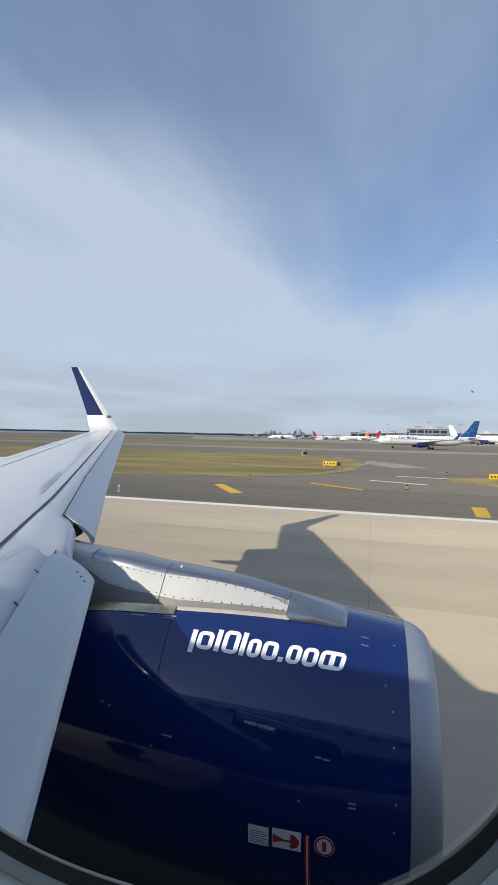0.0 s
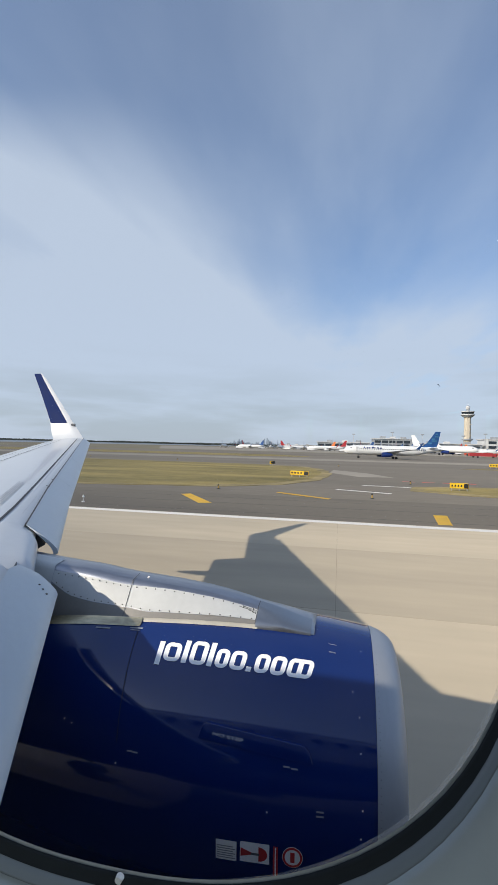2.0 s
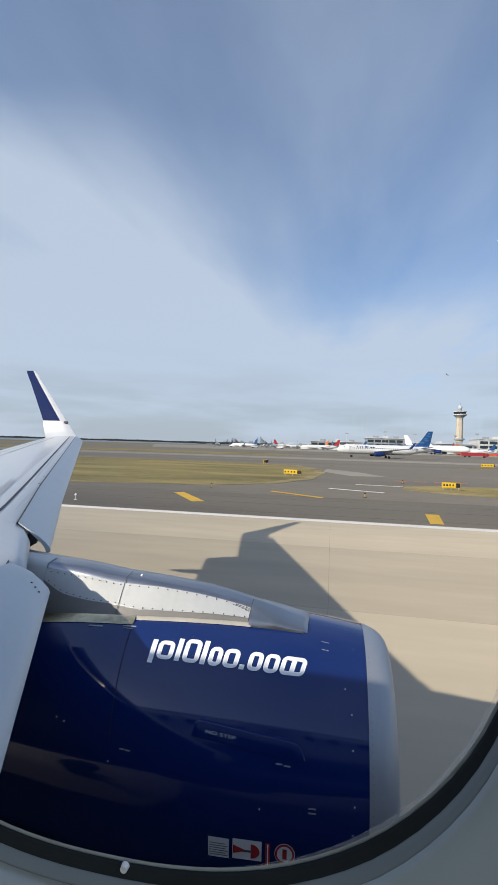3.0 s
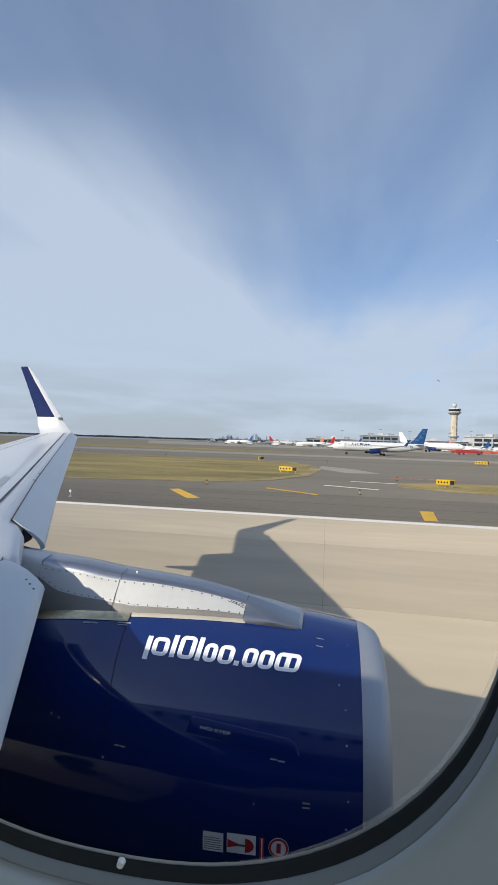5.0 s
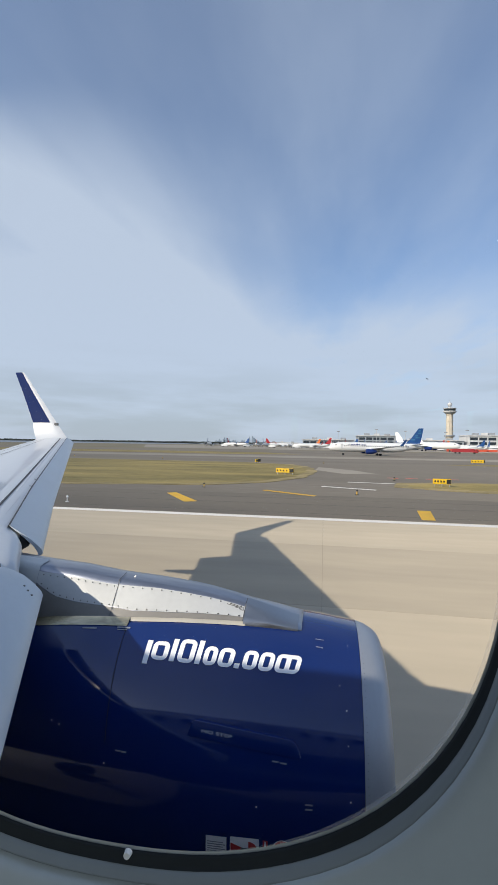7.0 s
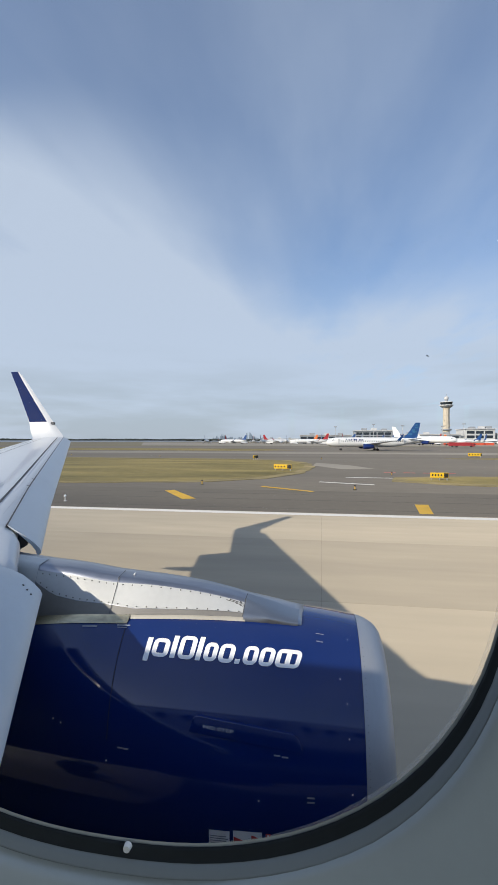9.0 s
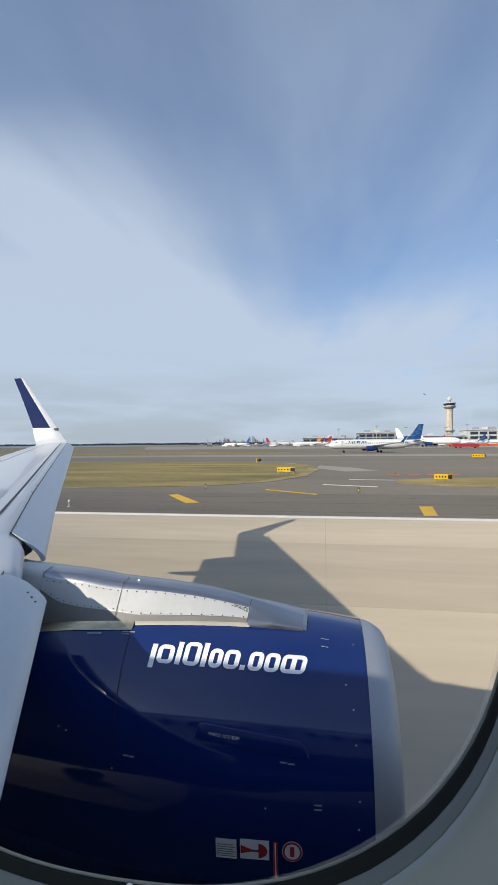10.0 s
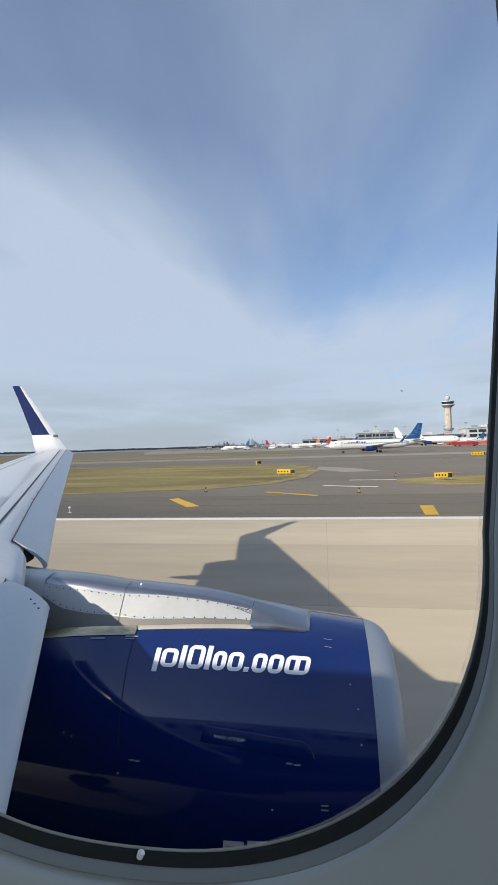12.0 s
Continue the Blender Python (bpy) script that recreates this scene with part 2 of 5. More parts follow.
def pane_material():
    """Clear acrylic: it lets nearly all light pass and mirrors a little."""
    m = bpy.data.materials.new("clear_acrylic")
    m.use_nodes = True
    tr = m.node_tree
    tr.nodes.clear()
    N = tr.nodes.new
    out, mix, tp, gl, fr, k = N("ShaderNodeOutputMaterial"), N("ShaderNodeMixShader"), N("ShaderNodeBsdfTransparent"), N("ShaderNodeBsdfGlossy"), N("ShaderNodeFresnel"), N("ShaderNodeMath")
    tp.inputs["Color"].default_value = (0.975, 0.98, 0.98, 1)
    gl.inputs["Roughness"].default_value = 0.02
    fr.inputs["IOR"].default_value = 1.45
    k.operation = "MULTIPLY"
    k.inputs[1].default_value = 0.013
    link(tr, fr.outputs[0], k.inputs[0])
    link(tr, k.outputs[0], mix.inputs[0])
    link(tr, tp.outputs[0], mix.inputs[1])
    link(tr, gl.outputs[0], mix.inputs[2])
    link(tr, mix.outputs[0], out.inputs["Surface"])
    return m


def frost_material():
    """Rubbed acrylic: mostly clear, with a little scattered daylight."""
    m = bpy.data.materials.new("frosted_acrylic")
    m.use_nodes = True
    tr = m.node_tree
    tr.nodes.clear()
    N = tr.nodes.new
    out, mix, tp, tl = N("ShaderNodeOutputMaterial"), N("ShaderNodeMixShader"), N("ShaderNodeBsdfTransparent"), N("ShaderNodeBsdfTranslucent")
    mix.inputs[0].default_value = 0.16
    tl.inputs["Color"].default_value = (0.8, 0.79, 0.76, 1)
    link(tr, tp.outputs[0], mix.inputs[1])
    link(tr, tl.outputs[0], mix.inputs[2])
    link(tr, mix.outputs[0], out.inputs["Surface"])
    return m


M["pane"] = pane_material()
M["frost"] = frost_material()
M["navy"].node_tree.nodes["Principled BSDF"].inputs["Specular IOR Level"].default_value = 0.75
M["concrete_dimmed"].node_tree.nodes["Principled BSDF"].inputs["Specular IOR Level"].default_value = 0.15
M["gasket"].node_tree.nodes["Principled BSDF"].inputs["Specular IOR Level"].default_value = 0.2
M["winglet_navy"].node_tree.nodes["Principled BSDF"].inputs["Specular IOR Level"].default_value = 0.08


# ---------------- mesh helpers ----------------
def part(name, bm, material, parent=None, label="", smooth=False, recalc=True, sharp=0):
    """One bmesh as ONE mesh object, under a thing or a part where a parent is given."""
    if recalc:
        bmesh.ops.recalc_face_normals(bm, faces=bm.faces)
    me = bpy.data.meshes.new(name)
    bm.to_mesh(me)
    bm.free()
    if smooth:
        for p in me.polygons:
            p.use_smooth = True
        if sharp:
            me.set_sharp_from_angle(angle=radians(sharp))
    me.materials.append(M[material])
    ob = new(name, me)
    if parent:
        ob.parent = parent
    if label:
        ob["label"] = label
    return ob


def again(name, me, parent, m):
    """Another object on a mesh that is there already."""
    ob = new(name, me)
    ob.parent = parent
    ob.matrix_basis = m
    return ob


def empty(name, x=0, y=0, z=0, label="", category="", group="", kind=""):
    ob = new(name)
    ob.empty_display_size = 0.2
    ob.location = (x, y, z)
    return tagged(ob, label, category, group, kind)


def loft(rings, closed=True, caps=True):
    bm = bmesh.new()
    vs = [[bm.verts.new(p) for p in r] for r in rings]
    n = len(rings[0])
    for a, b in zip(vs, vs[1:]):
        for i in range(n if closed else n - 1):
            j = (i + 1) % n
            bm.faces.new((a[i], a[j], b[j], b[i]))
    if caps and closed:
        bm.faces.new(vs[0])
        bm.faces.new(vs[-1])
    return bm


def box(bm, x0, x1, y0, y1, z0, z1, bevel=0.0):
    m = Matrix.LocRotScale(((x0 + x1) / 2, (y0 + y1) / 2, (z0 + z1) / 2), None, (x1 - x0, y1 - y0, z1 - z0))
    made = bmesh.ops.create_cube(bm, size=1, matrix=m)["verts"]
    if bevel:
        es = list({e for v in made for e in v.link_edges})
        bmesh.ops.bevel(bm, geom=es, offset=bevel, segments=2, affect="EDGES")
    return bm


def boxes(*rows, bevel=0.0):
    bm = bmesh.new()
    for r in rows:
        box(bm, *r, bevel=bevel)
    return bm


def rod(bm, a, b, ra, rb=None, seg=10):
    a, b = Vector(a), Vector(b)
    d = b - a
    m = Matrix.Translation((a + b) / 2) @ d.to_track_quat("Z", "Y").to_matrix().to_4x4()
    bmesh.ops.create_cone(bm, cap_ends=True, segments=seg, radius1=ra, radius2=ra if rb is None else rb, depth=d.length, matrix=m)
    return bm


def sheet(points, z, depth=0.0):
    """A flat sheet with the given outline; with depth it is a slab."""
    bm = bmesh.new()
    f = bm.faces.new([bm.verts.new((x, y, z)) for x, y in points])
    if depth:
        ex = bmesh.ops.extrude_face_region(bm, geom=[f])["geom"]
        bmesh.ops.translate(bm, verts=[g for g in ex if isinstance(g, bmesh.types.BMVert)], vec=(0, 0, -depth))
    bmesh.ops.triangulate(bm, faces=[g for g in bm.faces if len(g.verts) > 4])
    return bm


def wavy(points, amp, step, seed):
    """An outline made uneven, as turf edges are."""
    rnd = random.Random(seed)
    out = []
    n = len(points)
    for i in range(n):
        a, b = Vector(points[i]), Vector(points[(i + 1) % n])
        k = max(1, int((b - a).length / step))
        for j in range(k):
            p = a.lerp(b, j / k)
            w = amp * (rnd.random() - 0.5) * 2
            out.append((p.x + w * 0.5, p.y + w))
    return out


# ---------------- ground ----------------
def ground_sheets():
    big = 4800
    g = part("ground", sheet([(-big, -big), (big, -big), (big, big), (-big, big)], -0.10), "field")
    tagged(g, "dry brown airfield ground reaching to the horizon", "ground", kind="structure")
    t = part("taxiway_apron", sheet([(-900, 29.6), (900, 29.6), (900, 330), (-900, 330)], -0.05), "taxi_asphalt")
    tagged(t, "wide grey asphalt taxiway and apron beside the runway", "taxiway", kind="structure")
    t = part("taxiway_far", sheet([(-1500, 150), (120, 150), (330, 215), (330, 232), (100, 172), (-1500, 172)], -0.02), "taxi_concrete")
    tagged(t, "pale concrete taxiway crossing the field", "taxiway", kind="structure")
    t = part("apron_far", sheet([(-150, 360), (2500, 360), (2500, 800), (-330, 800)], -0.02), "taxi_concrete")
    tagged(t, "pale concrete apron in front of the terminals", "apron", kind="structure")
    s = part("shoulder", sheet([(-600, 29.0), (600, 29.0), (600, 41.5), (-600, 41.5)], -0.02), "asphalt")
    tagged(s, "dark grey asphalt runway shoulder", "runway shoulder", kind="structure")
    for y, wide in ((31.05, 0.07), (35.3, 0.09), (38.8, 0.06)):
        part("tar_joint", boxes((-600, 600, y, y + wide, -0.03, -0.016)), "tar", s, "dark tar joint")
    w = part("water", sheet([(-4700, 560), (-900, 600), (-560, 860), (-420, 1250), (-220, 1700), (-500, 3600), (-4700, 3600)], -0.03), "water")
    tagged(w, "grey-blue bay water beyond the airfield", "water", kind="structure")


ground_sheets()


def turf(name, outline, seed, label):
    cx, cy = sum(q[0] for q in outline) / len(outline), sum(q[1] for q in outline) / len(outline)
    rim = [(x + (1.6 if x > cx else -1.6), y + (1.3 if y > cy else -1.1)) for x, y in outline]
    tagged(part(name + "_border", sheet(wavy(rim, 0.6, 2.0, seed + 1), -0.014, 0.06), "dry"), "pale dry trodden grass border", "grass", kind="structure")
    ob = part(name, sheet(wavy(outline, 0.7, 2.5, seed), -0.006, 0.06), "grass")
    return tagged(ob, label, "grass", kind="structure")


turf("grass_island", [(-400, 45), (-60, 45.5), (-26, 46.5), (-15, 49), (-8, 54.5), (-4, 64), (-2.6, 76), (-4, 90), (-9, 101), (-22, 107), (-60, 108), (-400, 112)], 3,
     "long dry green-brown grass island with a rounded end")
turf("grass_strip", [(9, 53), (14, 50.5), (30, 48), (70, 46.5), (400, 46), (400, 60), (80, 61), (34, 61.5), (16, 59), (10, 56)], 5,
     "narrow dry grass strip beside the runway shoulder")
turf("grass_field", [(-700, 190), (-40, 190), (-12, 204), (-30, 230), (-260, 250), (-700, 250)], 7, "far dry grass field between taxiways")
turf("grass_verge", [(30, 118), (60, 112), (300, 116), (600, 120), (600, 131), (200, 132), (60, 126)], 9, "far thin green grass verge")


# ---------------- the airliner ----------------
airliner = empty("airliner", label="narrow-body passenger jet with grey wing and navy engine on a runway", category="aircraft")
CX, CZ, CA, CB = -0.0975, 4.4170, 0.1643, 0.1495          # the cabin window's middle and half width


def window_loop(grow, y, n=96, taper=False):
    """The window's outline, grown by some metres, on the upright plane y. taper: the rim grows narrow towards the sides."""
    out = []
    for i in range(n):
        a = 2 * math.pi * i / n
        c, s = math.cos(a), math.sin(a)
        g = grow * (0.12 + 0.88 * min(1, max(0, -0.10 - s) / 0.65)) if taper else grow
        low = s < 0
        b, e = (CB + g, 2.313) if low else (0.33 + g, 5.0)
        r = (abs(c / (CA + g)) ** e + abs(s / b) ** e) ** (-1 / e)
        lean = 1.0 if low else 1 + 0.10 * r * s / 0.2
        out.append((CX + r * c * lean, y, CZ + r * s))
    return out


def rect_loop(x0, x1, z0, z1, ys, n=96):
    """The rectangle's outline, met by rays from the window's middle; ys gives y for a height."""
    out = []
    for i in range(n):
        a = 2 * math.pi * i / n
        c, s = math.cos(a), math.sin(a)
        k = min(((x1 - CX) if c > 0 else (x0 - CX)) / c if abs(c) > 1e-6 else 1e9, ((z1 - CZ) if s > 0 else (z0 - CZ)) / s if abs(s) > 1e-6 else 1e9)
        out.append((CX + k * c, ys(CZ + k * s), CZ + k * s))
    return out


FZ, FY, FR, FT = 3.95, 2.07, 1.96, 1.935              # fuselage: middle height, half width, half heights below and above


def hull_y(z, inset=0.0):
    return (FY - inset) * math.sqrt(max(0.0, 1 - ((z - FZ) / ((FT if z > FZ else FR) - inset)) ** 2))


def fuselage():
    xs = [(-26, 0.05, 1.1), (-22, 0.35, 0.8), (-17, 0.75, 0.35), (-12, 1, 0), (-6, 1, 0), (-0.72, 1, 0), (0.5, 1, 0), (6, 1, 0), (8.5, 0.93, -0.06), (10.3, 0.7, -0.25), (11.4, 0.36, -0.5), (11.8, 0.04, -0.6)]
    lo, hi = math.asin((3.92 - FZ) / FR), math.asin((4.98 - FZ) / FT)
    angs = [lo, hi] + [hi + (2 * math.pi - hi + lo) * i / 46 for i in range(1, 46)]
    bm = bmesh.new()
    vs = [[bm.verts.new((x, FY * k * math.cos(a), FZ + dz + (FT if a < math.pi and a > 0 else FR) * k * math.sin(a))) for a in angs] for x, k, dz in xs]
    for i in range(len(xs) - 1):
        for j in range(len(angs)):
            if i == 5 and j == 0:
                continue
            k = (j + 1) % len(angs)
            bm.faces.new((vs[i][j], vs[i][k], vs[i + 1][k], vs[i + 1][j]))
    bm.faces.new(vs[0])
    bm.faces.new(vs[-1])
    low = [f for f in bm.faces if f.calc_center_median().z < 3.45]
    bb = bmesh.new()
    for f in low:
        bb.faces.new([bb.verts.new(v.co) for v in f.verts])
    bmesh.ops.remove_doubles(bb, verts=bb.verts, dist=0.0005)
    bmesh.ops.delete(bm, geom=low, context="FACES")
    hull = part("fuselage", bm, "hull", airliner, "blue-grey painted fuselage skin", smooth=True)
    part("belly", bb, "belly", airliner, "dark navy painted belly", smooth=True)
    rim = [(x, hull_y(min(z, 4.95)), min(z, 4.95)) for x, _, z in window_loop(0.31, 0)]
    part("window_surround", loft([rect_loop(-0.72, 0.5, 3.92, 4.98, hull_y), rim, window_loop(0.012, 1.892)], caps=False), "hull", hull, "painted skin and flared frame round the window")
    return hull


fuselage()


def cabin():
    """The liner, the floor and the ceiling close the cabin round the seat."""
    y = 1.858
    rings = [rect_loop(-0.75, 0.56, 3.35, 4.97, lambda z: y - (0.20 if z > CZ else -0.004) * ((z - CZ) / 0.7) ** 2), window_loop(0.0305, y + 0.0100, taper=True), window_loop(0.0187, y + 0.0122, taper=True), window_loop(0.0107, y + 0.0160, taper=True), window_loop(0.0091, y + 0.0190, taper=True), window_loop(0.0086, y + 0.0245, taper=True)]
    # below the window the panel leans outward as it goes down
    for i, lean in ((1, 0.003), (2, 0.002), (3, 0.0), (4, 0.0)):
        rings[i] = [(a, b + lean * min(1, max(0, (CZ - 0.06 - c) / 0.12)), c) for a, b, c in rings[i]]
    # towards the front the panel closes on the bezel; aft of that a dark gap stays open
    for i, grow, dy in ((1, 0.0305, 0.0154), (2, 0.0187, 0.0163), (3, 0.0086, 0.0175), (4, 0.0073, 0.0196), (5, 0.0069, 0.0222)):
        shut = window_loop(grow, y + dy, taper=True)
        for j, (p, q) in enumerate(zip(rings[i], shut)):
            k = min(1.0, max(0.0, (p[0] - CX - 0.015) / 0.05))
            rings[i][j] = tuple(a + (b - a) * k for a, b in zip(p, q))
    w = part("wall_cabin", loft(rings, caps=False), "liner", smooth=True)
    tagged(w, "blue-grey moulded plastic cabin wall panel round the window", "wall", kind="structure")
    for x0, x1 in ((-5, -0.75), (0.56, 5)):
        pts = [(-(0.20 if z > CZ else -0.004) * ((z - CZ) / 0.7) ** 2 + y, z) for z in (3.35, 3.6, 3.9, 4.2, 4.5, 4.8, 4.97)]
        bm = loft([[(x, a, b) for a, b in pts] + [(x, a + 0.02, b) for a, b in reversed(pts)] for x in (x0, x1)])
        tagged(part("wall_cabin_side", bm, "liner"), "blue-grey plastic cabin wall panel", "wall", kind="structure")
    tagged(part("floor", boxes((-5, 5, -1.75, 1.78, 3.28, 3.35)), "bezel"), "grey cabin floor", "floor", kind="structure")
    tagged(part("ceiling", boxes((-5, 5, -1.45, 1.45, 5.28, 5.31)), "liner"), "pale cabin ceiling", "ceiling", kind="structure")
    tagged(part("wall_cabin_back", boxes((-5.05, -5, -1.45, 1.45, 3.3, 5.3)), "liner"), "pale cabin bulkhead", "wall", kind="structure")
    tagged(part("wall_cabin_front", boxes((5, 5.05, -1.45, 1.45, 3.3, 5.3)), "liner"), "pale cabin bulkhead", "wall", kind="structure")
    tagged(part("wall_cabin_far", boxes((-5, 5, -1.68, -1.64, 3.35, 5.1)), "liner"), "pale cabin wall", "wall", kind="structure")


cabin()


def cabin_window():
    win = empty("window_1", CX, 1.88, CZ - CB, "oval cabin window with black rubber gasket and grey bezel", "window", kind="structure")
    inv = Matrix.Translation((-CX, -1.88, -(CZ - CB)))

    def add(name, rings, material, label):
        ob = part(name, loft(rings, caps=False), material, win, label, smooth=True)
        ob.matrix_basis = inv
        return ob
    def tp(g, y):
        return window_loop(g, y, taper=True)
    add("gasket", [window_loop(0.012, 1.892), window_loop(0.004, 1.890), window_loop(0.0, 1.886), tp(0.0012, 1.8848), tp(0.0030, 1.8838), tp(0.0039, 1.8825)], "gasket", "black rubber gasket")
    # the edge's pale grey stands for the light that its bevel catches
    add("pane_edge", [window_loop(-0.0006, 1.8872), window_loop(0.0002, 1.8868), window_loop(0.0006, 1.8858)], "pane_edge", "pane edge, pale grey for the light it catches")
    add("bezel", [tp(0.0039, 1.8835), tp(0.0042, 1.8818), tp(0.0053, 1.8804), tp(0.0066, 1.8792), tp(0.0071, 1.8784), tp(0.0074, 1.881)], "bezel", "grey plastic bezel")
    add("gap_seal", [tp(0.0070, 1.8822), tp(0.0096, 1.8822)], "gasket", "dark gap")
    # the bevelled rim of the pane is frosted on its front side
    rim = []
    for a, b, c in window_loop(0.0, 1.8876):
        k = 0.013 * min(1.0, max(0.0, (a - CX - 0.03) / 0.08)) if c < CZ + 0.02 else 0.0
        rim.append((a - (a - CX) * k, b, c - (c - CZ) * k))
    add("pane_bevel", [rim, [(p[0] * 0.5 + q[0] * 0.5, 1.8874, p[2] * 0.5 + q[2] * 0.5) for p, q in zip(rim, window_loop(0.0, 1.8872))], window_loop(0.0, 1.8872)], "frost", "frosted bevel of the acrylic pane").visible_shadow = False
    bm = bmesh.new()
    bm.faces.new([bm.verts.new(p) for p in window_loop(0.008, 1.889)])
    ob = part("pane", bm, "pane", win, "clear acrylic pane")
    ob.matrix_basis = inv
    ob.visible_shadow = False
    # a speck of dirt that sticks to the pane
    bm = bmesh.new()
    bm.faces.new([bm.verts.new((0.036 + r * 0.0006 * math.cos(a), 1.8884, 4.478 + r * 0.00025 * math.sin(a) - 0.0004 * math.cos(a))) for a, r in zip([i * 0.7854 for i in range(8)], (1, 0.7, 1.2, 0.6, 1, 0.9, 0.6, 1.1))])
    part("dirt_speck", bm, "dirt", win, "tiny grey speck of dirt").matrix_basis = inv
    # the breather pin at the lower rim of the inner pane
    bm = bmesh.new()
    rod(bm, (-0.0885, 1.8845, 4.2676), (-0.0885, 1.8822, 4.2676), 0.0018, 0.0015, 14)
    pin = part("breather_pin", bm, "decal_white", win, "small pale breather pin", smooth=False)
    pin.matrix_basis = inv


cabin_window()

# ---------------- wing ----------------
def slat_le(y):
    return float(np.interp(y, (1.5, 5.1, 6.03, 8.0, 17.5), (-0.33, -2.294, -2.93, -4.088, -9.418))), 2.93 + (y - 2.9) * 0.1045


def chord(y):
    return 5.6 - (y - 2.0) * 0.42 if y < 6.4 else 3.75 - (y - 6.4) * 0.27 if y < 9 else 3.048 - (y - 9) * 0.221


def wing_le(y):
    x = float(np.interp(y, (1.5, 5.1, 8.0, 17.5), (-0.30, -2.33, -4.088, -9.418)))
    z = slat_le(y)[1]
    k = slat_size(y)
    return x - 0.36 * k, z + 0.13 * k


def slat_size(y):
    return 1.0 - (y - 2.5) * 0.028


def foil(f):
    """Half thickness of the section, as a share of the chord, at the share f of it."""
    return 0.6 * (0.2969 * math.sqrt(f) - 0.126 * f - 0.3516 * f * f + 0.2843 * f ** 3 - 0.1015 * f ** 4)


def wing_top(y, f, up=0.0):
    x, z = wing_le(y)
    c = chord(y)
    inc = radians(1.6 - (y - 2) * 0.12)
    h = foil(f) * c * (1.12 if y < 6.4 else 1.12 - (y - 6.4) * 0.012) + 0.012 * c * math.sin(math.pi * f)
    return (x - f * c, y, z + h - f * c * math.sin(inc) + up)


def wing_low(y, f):
    x, z = wing_le(y)
    c = chord(y)
    inc = radians(1.6 - (y - 2) * 0.12)
    return (x - f * c, y, z - foil(f) * c * 0.75 - f * c * math.sin(inc))


FS = [0, 0.004, 0.012, 0.025, 0.045, 0.08, 0.13, 0.2, 0.3, 0.42, 0.55, 0.7, 0.85, 1.0]


def wing():
    ys = [1.7, 3, 4, 5, 5.6, 6.4, 7.5, 9, 10.5, 12, 13.5, 15, 16.2, 16.95]
    rings = [[wing_top(y, f) for f in FS] + [wing_low(y, f) for f in reversed(FS[1:-1])] for y in ys]
    w = part("wing", loft(rings), "wing", airliner, "light grey painted swept wing", smooth=True, sharp=50)

    def strip(name, f, wide, y0, y1, material, lift=0.004, n=30, label=""):
        pts = [y0 + (y1 - y0) * i / n for i in range(n + 1)]
        at = f if callable(f) else (lambda y: f)
        bm = loft([[wing_top(y, at(y) - wide / chord(y) / 2, lift), wing_top(y, at(y) + wide / chord(y) / 2, lift)] for y in pts], closed=False)
        return part(name, bm, material, w, label, smooth=True)

    def spar(y):
        """The straight line of the front spar, as a share of the chord."""
        return (wing_le(y)[0] - float(np.interp(y, (2.2, 4.75, 6.4, 14.5, 16.6), (-1.62, -2.97, -3.815, -8.28, -9.44)))) / chord(y)
    strip("panel_seam", spar, 0.034, 2.2, 16.6, "seam", label="dark sealed panel seam")
    # the sun's glint along the seam is put in as a thin white strip
    strip("sealant_strip", lambda y: spar(y) - 0.045 / chord(y), 0.022, 7.6, 16.6, "white", label="sun glint beside the seam, drawn as a white strip")
    strip("sealant_strip", lambda y: spar(y) - 0.15 / chord(y), 0.006, 6.4, 7.4, "wing_mark")
    strip("panel_seam", 0.62, 0.03, 2.2, 16.2, "seam")
    strip("panel_seam", 0.80, 0.02, 6.8, 16.2, "seam")
    for y in (8.2, 10.1, 12.0, 13.9):
        bm = loft([[wing_top(y, f, 0.004), wing_top(y + 0.02, f, 0.004)] for f in (0.63, 0.7, 0.78, 0.86, 0.94, 0.99)], closed=False)
        part("spoiler_gap", bm, "seam", w)
    # unreadable rows of writing on the wing
    for k in range(4):
        strip("marking_bar", 0.150 + 0.009 * k, 0.022, 6.5 + 0.12 * k, 7.9 + 0.08 * (k % 2), "wing_mark", 0.005, 6, "faint grey marking bars")
    # the flaps, run out behind the rear edge
    for y0, y1 in ((2.2, 6.3), (6.36, 13.3)):
        rings = []
        for i in range(7):
            y = y0 + (y1 - y0) * i / 6
            x, _, z = wing_top(y, 0.97)
            c = 0.165 * chord(6.4) * (1.15 - 0.03 * (y - 2))
            rings.append([(x + 0.05, y, z - 0.08), (x - c * 0.3, y, z - 0.12), (x - c, y, z - 0.46), (x - c * 0.4, y, z - 0.32), (x, y, z - 0.20)])
        part("flap", loft(rings), "wing", w, "light grey flap run out behind the wing")
    # flap track fairings show as bumps behind the rear edge
    for y in (8.0, 11.6):
        x, _, z = wing_low(y, 0.82)
        rings = []
        for i in range(9):
            u = i / 8
            r = 0.20 * math.sin(math.pi * (0.04 + 0.92 * u)) ** 0.7
            rings.append([(x + 0.9 - 2.9 * u, y + r * 0.8 * math.cos(a * math.pi / 6), z - 0.24 - 0.10 * u + r * math.sin(a * math.pi / 6)) for a in range(12)])
        part("flap_fairing", loft(rings), "wing", w, "grey flap track fairing", smooth=True)
    return w


wing_ob = wing()


SLAT_OUT = [(-0.44, 0.270), (-0.33, 0.212), (-0.19, 0.136), (-0.08, 0.062), (-0.02, 0.008), (0.0, -0.03), (-0.008, -0.050), (-0.028, -0.064), (-0.055, -0.068)]
